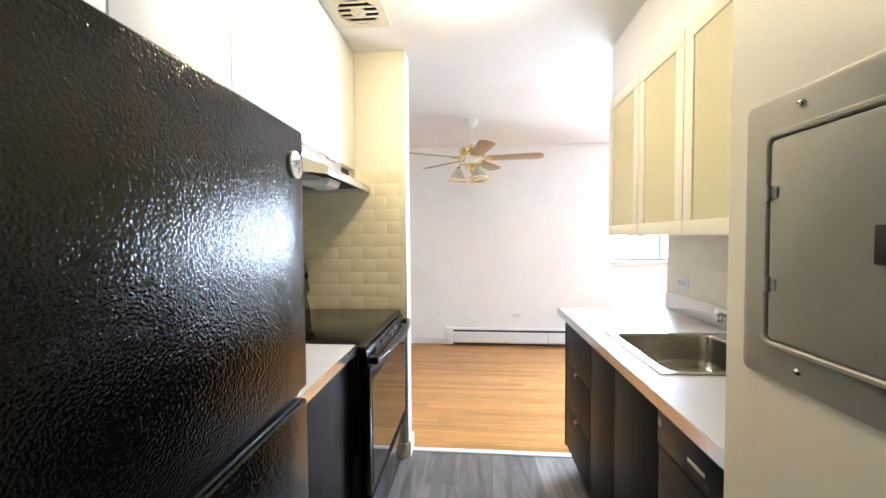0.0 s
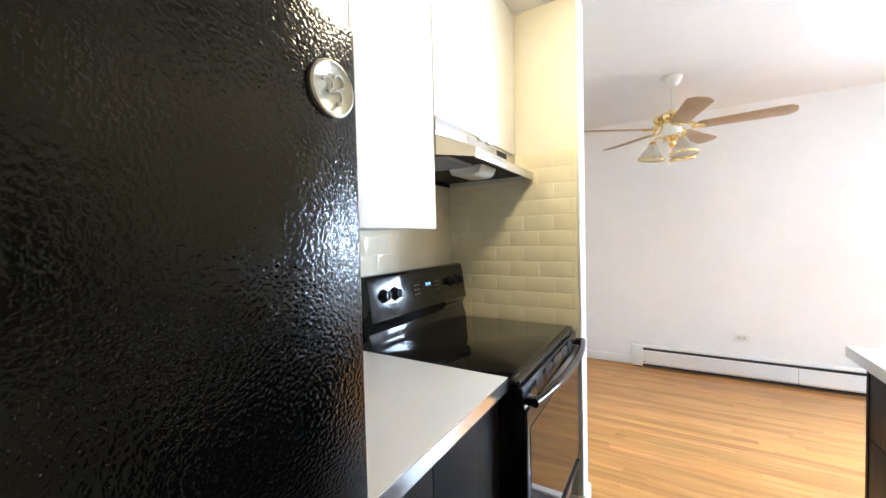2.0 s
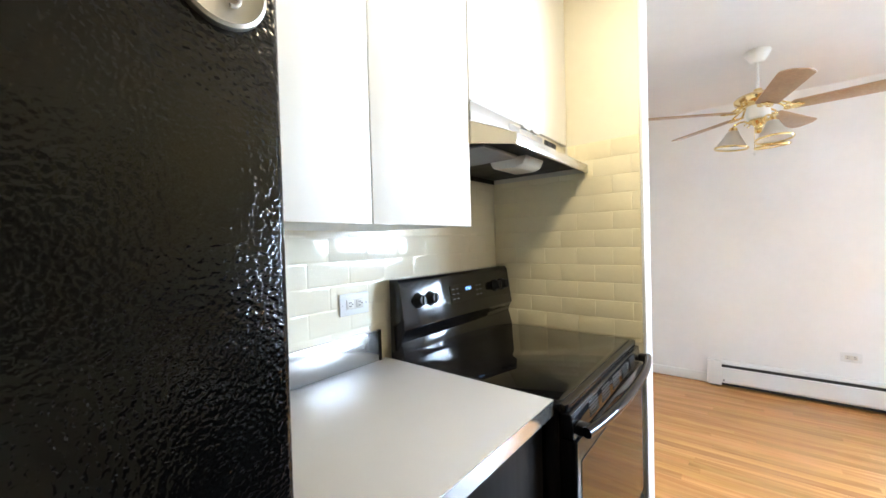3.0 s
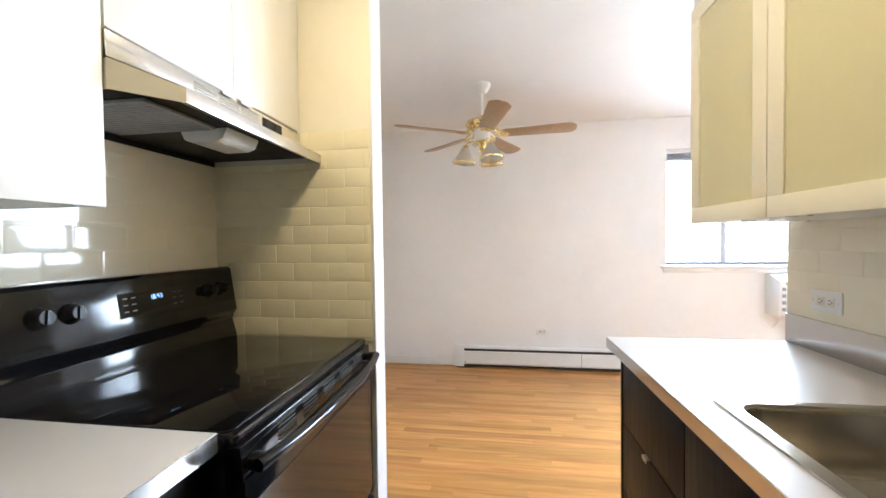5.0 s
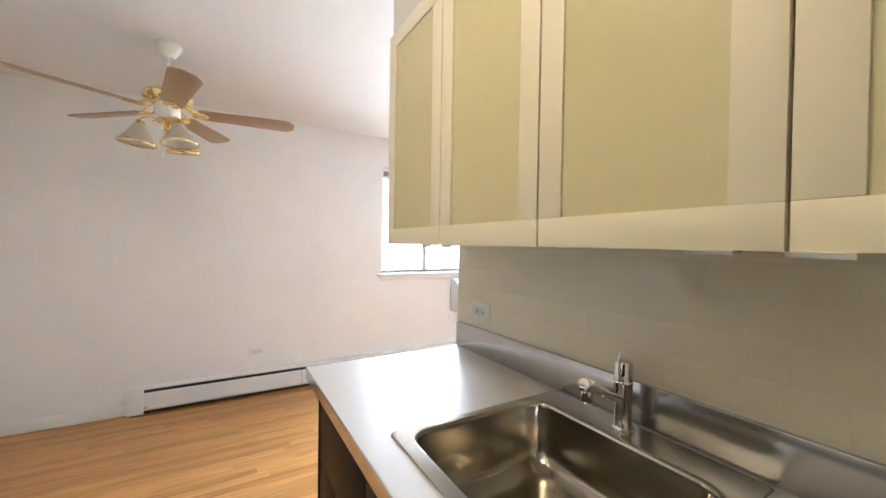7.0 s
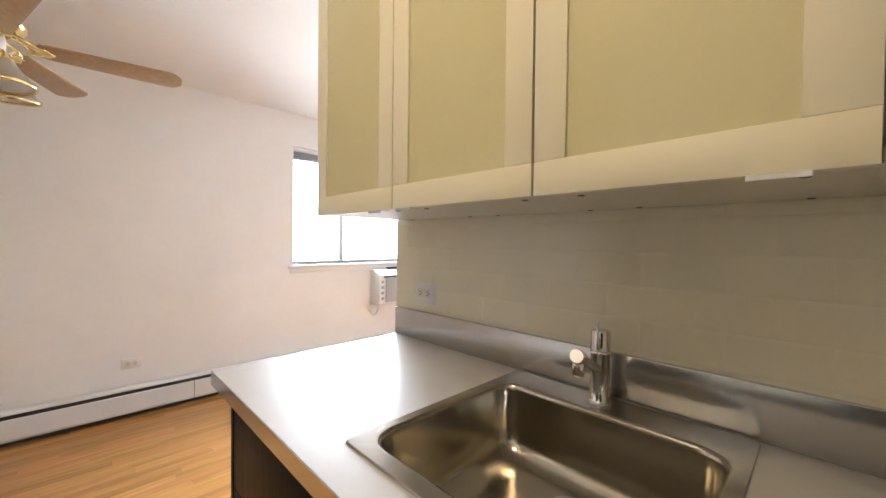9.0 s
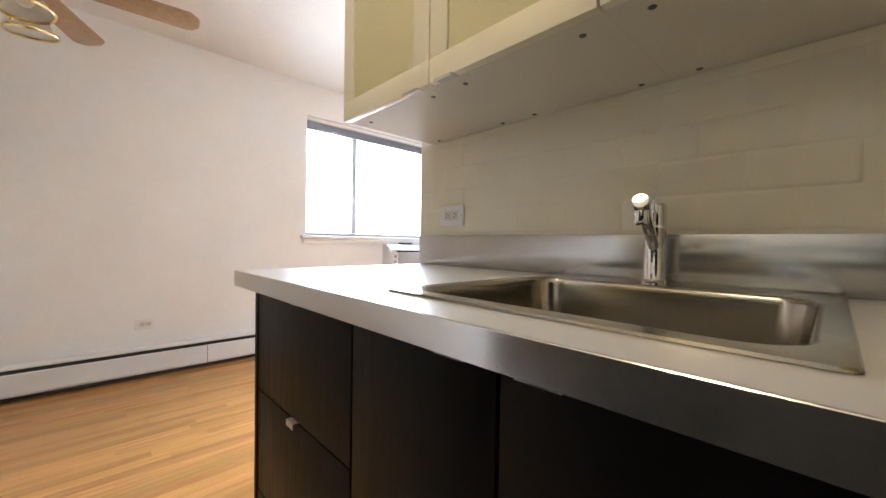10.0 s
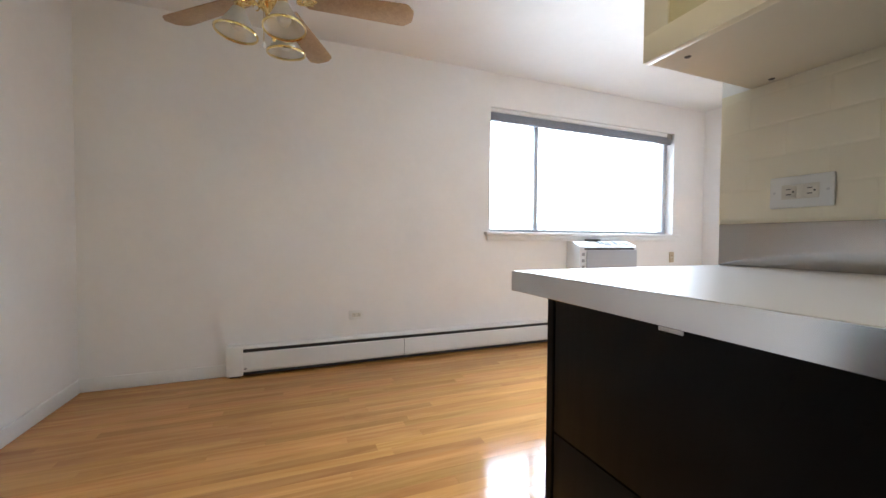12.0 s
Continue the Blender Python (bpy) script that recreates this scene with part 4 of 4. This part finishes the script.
    od = part("oven_door", box((xf - 0.01, y0 + 0.003, 0.30), (xf + 0.034, y1 - 0.003, 0.828), 0.006), M_BLACK, s)
    part("window", box((xf + 0.0342, y0 + 0.03, 0.33), (xf + 0.0362, y1 - 0.03, 0.77), 0.0008, 1), M_CERAM, od, "dark mirror-like oven window")
    hx = xf + 0.085
    pts = [(hx - 0.03 * (abs(t - 0.5) * 2) ** 2.5, y0 + 0.012 + (y1 - y0 - 0.024) * t, 0.855) for t in [i / 24 for i in range(25)]]
    bm = tube(pts, 0.014, 12)
    part("handle", bm, M_BLACK, od)
    for yy in (y0 + 0.03, y1 - 0.03):
        part("handle_post", box((xf + 0.026, yy - 0.016, 0.84), (xf + 0.066, yy + 0.016, 0.868), 0.005), M_PLAST, od)
    dr = part("storage_drawer", box((xf - 0.01, y0 + 0.003, 0.075), (xf + 0.028, y1 - 0.003, 0.29), 0.006), M_BLACK, s)
    part("drawer_lip", box((xf + 0.02, y0 + 0.02, 0.2865), (xf + 0.04, y1 - 0.02, 0.2965), 0.003), M_PLAST, dr)
    part("kick_plate", box((xb + 0.05, y0 + 0.01, 0.0), (xf - 0.04, y1 - 0.01, 0.04)), M_PLAST, s)


stove()


# ---- range hood ----
def hood():
    y0, y1, yc = 1.804, 2.566, 1.893
    xs, xl, xc = -0.222, -0.134, -0.121      # upper front, lip at the far end, lip at the cut corner
    zl, zu = 1.62, 1.653
    h = thing("range_hood", (-0.4, 2.18, zl), "slim under-cabinet range hood with a steel front and cream sides", "range hood")
    part("side", prism([(XL, zl + 0.004), (xs, zl + 0.004), (xs, 1.688), (xs - 0.006, 1.7465), (XL, 1.7465)], "y", y0, y0 + 0.003), M_HOOD, h)
    part("side", prism([(XL, zl + 0.004), (xl - 0.003, zl + 0.004), (xl - 0.003, zu), (xs, 1.688), (xs, 1.7465), (XL, 1.7465)], "y", y1 - 0.003, y1), M_HOOD, h)
    bm = bmesh.new()
    for d in (0.0, 0.003):
        for p in ((xs, y0 + d, zl + 0.004), (xc - d, yc + d, zl + 0.001), (xc - d, yc + d, zu), (xs, y0 + d, 1.689)):
            bm.verts.new(p)
    bm.verts.ensure_lookup_table()
    for q in ((0, 1, 2, 3), (7, 6, 5, 4), (0, 1, 5, 4), (1, 2, 6, 5), (2, 3, 7, 6), (3, 0, 4, 7)):
        bm.faces.new([bm.verts[i] for i in q])
    part("cut_corner", bm, M_HOOD, h, "cream enamelled slanted end")
    part("top", box((XL, y0 + 0.003, 1.742), (xs - 0.007, y1 - 0.003, 1.7465)), M_HOOD, h)
    fr = part("upper_front", prism([(xs - 0.007, 1.687), (xs, 1.687), (xs, 1.7475), (xs - 0.007, 1.7475)], "y", y0, 2.545, 0.001), M_HOODF, h)
    part("trim_bead", box((xs - 0.004, y0, 1.748), (xs + 0.004, 2.545, 1.7525), 0.0012, 1), M_ALU, fr)
    for g in range(3):
        for k in range(5):
            part("louvre", box((xs + 0.0002, 2.03 + g * 0.093, 1.698 + k * 0.008), (xs + 0.0012, 2.113 + g * 0.093, 1.702 + k * 0.008)), M_PRINT, fr)
    part("switch_panel", box((xs + 0.0002, 2.322, 1.70), (xs + 0.002, 2.432, 1.734), 0.0005, 1), M_PLAST, fr)
    for yy in (2.337, 2.392):
        part("switch", box((xs + 0.002, yy, 1.706), (xs + 0.006, yy + 0.03, 1.728), 0.001, 1), M_RUBBER, fr)
    bm = bmesh.new()
    for d in (0.0, 0.0025):
        for p in ((xs, y0, 1.690), (xc, yc, zu), (xl, y1, zu), (xs, y1, 1.690)):
            bm.verts.new((p[0], p[1], p[2] + d))
    bm.verts.ensure_lookup_table()
    for q in ((3, 2, 1, 0), (4, 5, 6, 7), (0, 1, 5, 4), (1, 2, 6, 5), (2, 3, 7, 6), (3, 0, 4, 7)):
        bm.faces.new([bm.verts[i] for i in q])
    part("slope", bm, M_HOODF, h)
    part("front_lip", prism([(xc - 0.012, yc), (xc, yc), (xl, y1 + 0.002), (xl - 0.012, y1 + 0.002)], "z", zl, zu + 0.001, 0.0015), M_HOODF, h)
    part("underside", prism([(XL, y0 + 0.004), (xs, y0 + 0.004), (xc - 0.013, yc + 0.004), (xl - 0.013, y1 - 0.004), (XL, y1 - 0.004)], "z", 1.645, 1.649), M_PLAST, h)
    fl = part("filter", box((-0.56, 1.90, 1.634), (-0.24, 2.125, 1.6445), 0.003), M_FILTER, h, "ribbed grey grease filter")
    for k in range(14):
        yy = 1.912 + k * 0.0155
        part("rib", box((-0.55, yy, 1.6325), (-0.25, yy + 0.006, 1.6342), 0.0006, 1), M_PRINT, fl)
    part("light_lens", prism([(-0.37, 1.6445), (-0.21, 1.6445), (-0.225, 1.613), (-0.25, 1.604), (-0.33, 1.604), (-0.355, 1.613)], "y", 2.135, 2.285, 0.005), M_IVORY, h, "unlit translucent lamp lens")
    part("rear_lip", box((XL, y0 + 0.003, 1.625), (XL + 0.012, y1 - 0.003, 1.6445)), M_PLAST, h)


hood()


# ---- breaker panel ----
def breaker_panel():
    y0, y1, z0, z1 = 0.73, 1.082, 1.115, 1.577
    b = thing("breaker_panel", (XP, 0.9, z0), "grey painted breaker panel with a hinged door on the wall", "breaker panel")
    part("cover", prism(round_rect(y0, z0, y1, z1, 0.012), "x", XP - 0.006, XP, 0.002), M_PANEL, b)
    ya, yb, za, zb = y0 + 0.03, y1 - 0.05, z0 + 0.052, z1 - 0.054
    steps = [(0.0, 0.0055, 0.016), (0.003, 0.013, 0.015), (0.006, 0.0165, 0.014), (0.011, 0.0165, 0.012), (0.0135, 0.014, 0.011), (0.0145, 0.008, 0.010)]
    bm = bmesh.new()
    rings = [[bm.verts.new((XP - d, p, q)) for p, q in round_rect(ya + g, za + g, yb - g, zb - g, r)] for g, d, r in steps]
    for u, v in zip(rings, rings[1:]):
        for i in range(len(u)):
            j = (i + 1) % len(u)
            bm.faces.new((u[i], u[j], v[j], v[i]))
    part("raised_frame", bm, M_PANEL, b)
    d = part("door", prism(round_rect(ya + 0.0165, za + 0.0165, yb - 0.0165, zb - 0.0165, 0.009), "x", XP - 0.0135, XP - 0.007, 0.0012), M_PANEL, b)
    for z in (1.422, 1.274):
        part("hinge", lathe([(0, -0.012), (0.0045, -0.012), (0.0045, 0.012), (0, 0.012)], pose(XP - 0.0155, y1 - 0.067, z), 12), M_PRINT, d)
        part("hinge_leaf", box((XP - 0.0155, y1 - 0.082, z - 0.009), (XP - 0.0134, y1 - 0.066, z + 0.009), 0.0005, 1), M_PRINT, d)
    part("latch", box((XP - 0.018, y0 + 0.09, 1.318), (XP - 0.0134, y0 + 0.121, 1.366), 0.002), M_RUBBER, d)
    for y, z in ((0.97, 1.552), (0.965, 1.145)):
        sc = part("screw", lathe([(0, 0.0045), (0.004, 0.004), (0.0062, 0.0015), (0.0065, 0)], pose(XP - 0.006, y, z, 0, -90, 0), 16), M_CHROME, b)
        part("screw_slot", box((XP - 0.0108, y - 0.0045, z - 0.0008), (XP - 0.0098, y + 0.0045, z + 0.0008)), M_RUBBER, sc)


breaker_panel()

# ---- pieces: tiles and boards ----
def tile_mesh(name, w, h, d, material, soft):
    """A cushion-edged tile in its own xz plane, facing -y, its lower left corner at the origin."""
    bm = bmesh.new()
    rings = []
    for inset, out in ((0.0, 0.0), (0.0, 0.35), (soft * 0.35, 0.78), (soft, 1.0)):
        e = min(inset, w * 0.4, h * 0.4)
        rings.append([bm.verts.new((x, -d * out, z)) for x, z in ((e, e), (w - e, e), (w - e, h - e), (e, h - e))])
    bm.faces.new(rings[-1])
    for lo, hi in zip(rings, rings[1:]):
        for i in range(4):
            bm.faces.new((lo[i], lo[(i + 1) % 4], hi[(i + 1) % 4], hi[i]))
    return mesh_of(name, bm, material)


TW, TH, TJ = 0.1524, 0.0762, 0.0014
tile_cache = {}


def tile_field(parent, m, u0, u1, z0, z1, material, depth, soft, phase=0.0, wobble=0.0, joint=TJ, gap=TJ):
    """Running bond from u0 to u1 along the wall and from z0 up; m lays the wall's own frame."""
    row, z = 0, z0
    while z < z1 - 0.012:
        h = min(TH, z1 - z) - joint
        u = u0 - ((row % 2) * TW / 2 + phase) % TW
        while u < u1 - 0.004:
            a, b = max(u, u0), min(u + TW, u1)
            w = b - a - gap
            if w > 0.008:
                key = (round(w, 3), round(h, 3), material.name)
                if key not in tile_cache:
                    tile_cache[key] = tile_mesh("tile", w, h, depth, material, soft)
                ob = new("tile", tile_cache[key])
                ob.parent = parent
                r = random.uniform
                ob.matrix_basis = m @ pose(a, r(0, wobble), z, r(-1, 1) * wobble * 400, 0, r(-1, 1) * wobble * 250)
            u += TW
        z += TH
        row += 1


tw = structure("tiled_wall_end", box((XL + 0.001, YJ0 - 0.004, 0.90), (XJ - 0.001, YJ0 - 0.0005, 1.752)), M_GROUT_P, "cream painted subway tiles on the partition", "wall tiles")
tile_field(tw, pose(0, YJ0 - 0.004, 0), XL + 0.002, XJ - 0.002, 0.915, 1.752, M_TILE_P, 0.0018, 0.0028, 0.03, 0.0004, 0.0022, 0.0008)
tw = structure("tiled_wall_right", box((XR - 0.004, YP + 0.001, CT + 0.10), (XR - 0.0005, 2.708, UB + 0.002)), M_TILE, "glossy white subway tiles above the worktop", "wall tiles")
tile_field(tw, pose(XR - 0.004, 0, 0, 0, 0, -90), -2.706, -YP - 0.002, 1.0265, UB + 0.002, M_TILE, 0.0016, 0.007, 0.0096, 0.0008)
tw = structure("tiled_wall_left", box((XL + 0.0005, 1.065, CT + 0.10), (XL + 0.004, YJ0 - 0.006, 1.72)), M_TILE, "glossy white subway tiles behind stove and worktop", "wall tiles")
LT = 1.0552                 # first whole course on this wall
tile_field(tw, pose(XL + 0.004, 0, 0, 0, 0, 90), 1.066, YJ0 - 0.01, CTL + 0.109, LT - 0.0006, M_TILE, 0.0016, 0.007, 0.1030, 0.0008)
tile_field(tw, pose(XL + 0.004, 0, 0, 0, 0, 90), 1.066, YJ0 - 0.01, LT, 1.375, M_TILE, 0.0016, 0.007, 0.0268, 0.0008)
tile_field(tw, pose(XL + 0.004, 0, 0, 0, 0, 90), 1.806, YJ0 - 0.01, LT + 5 * TH, 1.63, M_TILE, 0.0016, 0.007, 0.0810, 0.0003)


def board_mesh(name, lx, ly, material):
    """A floor board with eased edges, its top at z = 0."""
    bm = bmesh.new()
    e = 0.0003
    g = 0.0001
    lo = [bm.verts.new(p) for p in ((g, g, -0.011), (lx - g, g, -0.011), (lx - g, ly - g, -0.011), (g, ly - g, -0.011))]
    md = [bm.verts.new(p) for p in ((g, g, -e), (lx - g, g, -e), (lx - g, ly - g, -e), (g, ly - g, -e))]
    tp = [bm.verts.new(p) for p in ((g + e, g + e, 0), (lx - g - e, g + e, 0), (lx - g - e, ly - g - e, 0), (g + e, ly - g - e, 0))]
    bm.faces.new(tp)
    for a, b in ((lo, md), (md, tp)):
        for i in range(4):
            bm.faces.new((a[i], a[(i + 1) % 4], b[(i + 1) % 4], b[i]))
    return mesh_of(name, bm, material, False)


rng = random.Random(7)
oak = structure("floor_oak", box((DX0, 2.686, -0.0118), (DX1, DY, -0.0112)), M_SUB, "honey oak strip floor, satin varnished", "floor")
lengths = [0.5, 0.7, 0.9, 1.2, 1.5, 1.9]
cache = {}
SW = 0.0572
y = 2.686
while y < DY - 0.005:
    w = min(SW, DY - y)
    x = DX0 - rng.uniform(0, 0.5)
    while x < DX1 - 0.01:
        L = rng.choice(lengths)
        a, b = max(x, DX0), min(x + L, DX1)
        if b - a > 0.02:
            key = (round(b - a, 3), round(w, 4))
            if key not in cache:
                cache[key] = board_mesh("strip", b - a, w, M_OAK)
            ob = new("strip", cache[key])
            ob.parent = oak
            ob.location = (a, y, rng.uniform(-0.0003, 0.0))
        x += L
    y += SW
liv = structure("floor_living", box((XR + 0.12, 0.42, -0.0118), (DX1, 2.685, 0.0), 0.0), M_OAK, "oak floor continuing round the kitchen wall", "floor")

vin = structure("floor_vinyl", box((XL, YB, -0.0118), (XR, 2.644, -0.0112)), M_SUB, "grey wood-look vinyl plank floor", "floor")
x = XL - 0.05
PW = 0.152
while x < 1.6:
    y = YB - rng.uniform(0, 0.9)
    while y < 2.644:
        a, b = max(y, YB), min(y + 1.22, 2.644)
        x0, x1 = max(x, XL), min(x + PW, XR)
        if b - a > 0.02 and x1 - x0 > 0.01:
            ob = new("plank", board_mesh("plank", x1 - x0, b - a, M_VINYL))
            ob.parent = vin
            ob.location = (x0, a, 0)
        y += 1.22
    x += PW
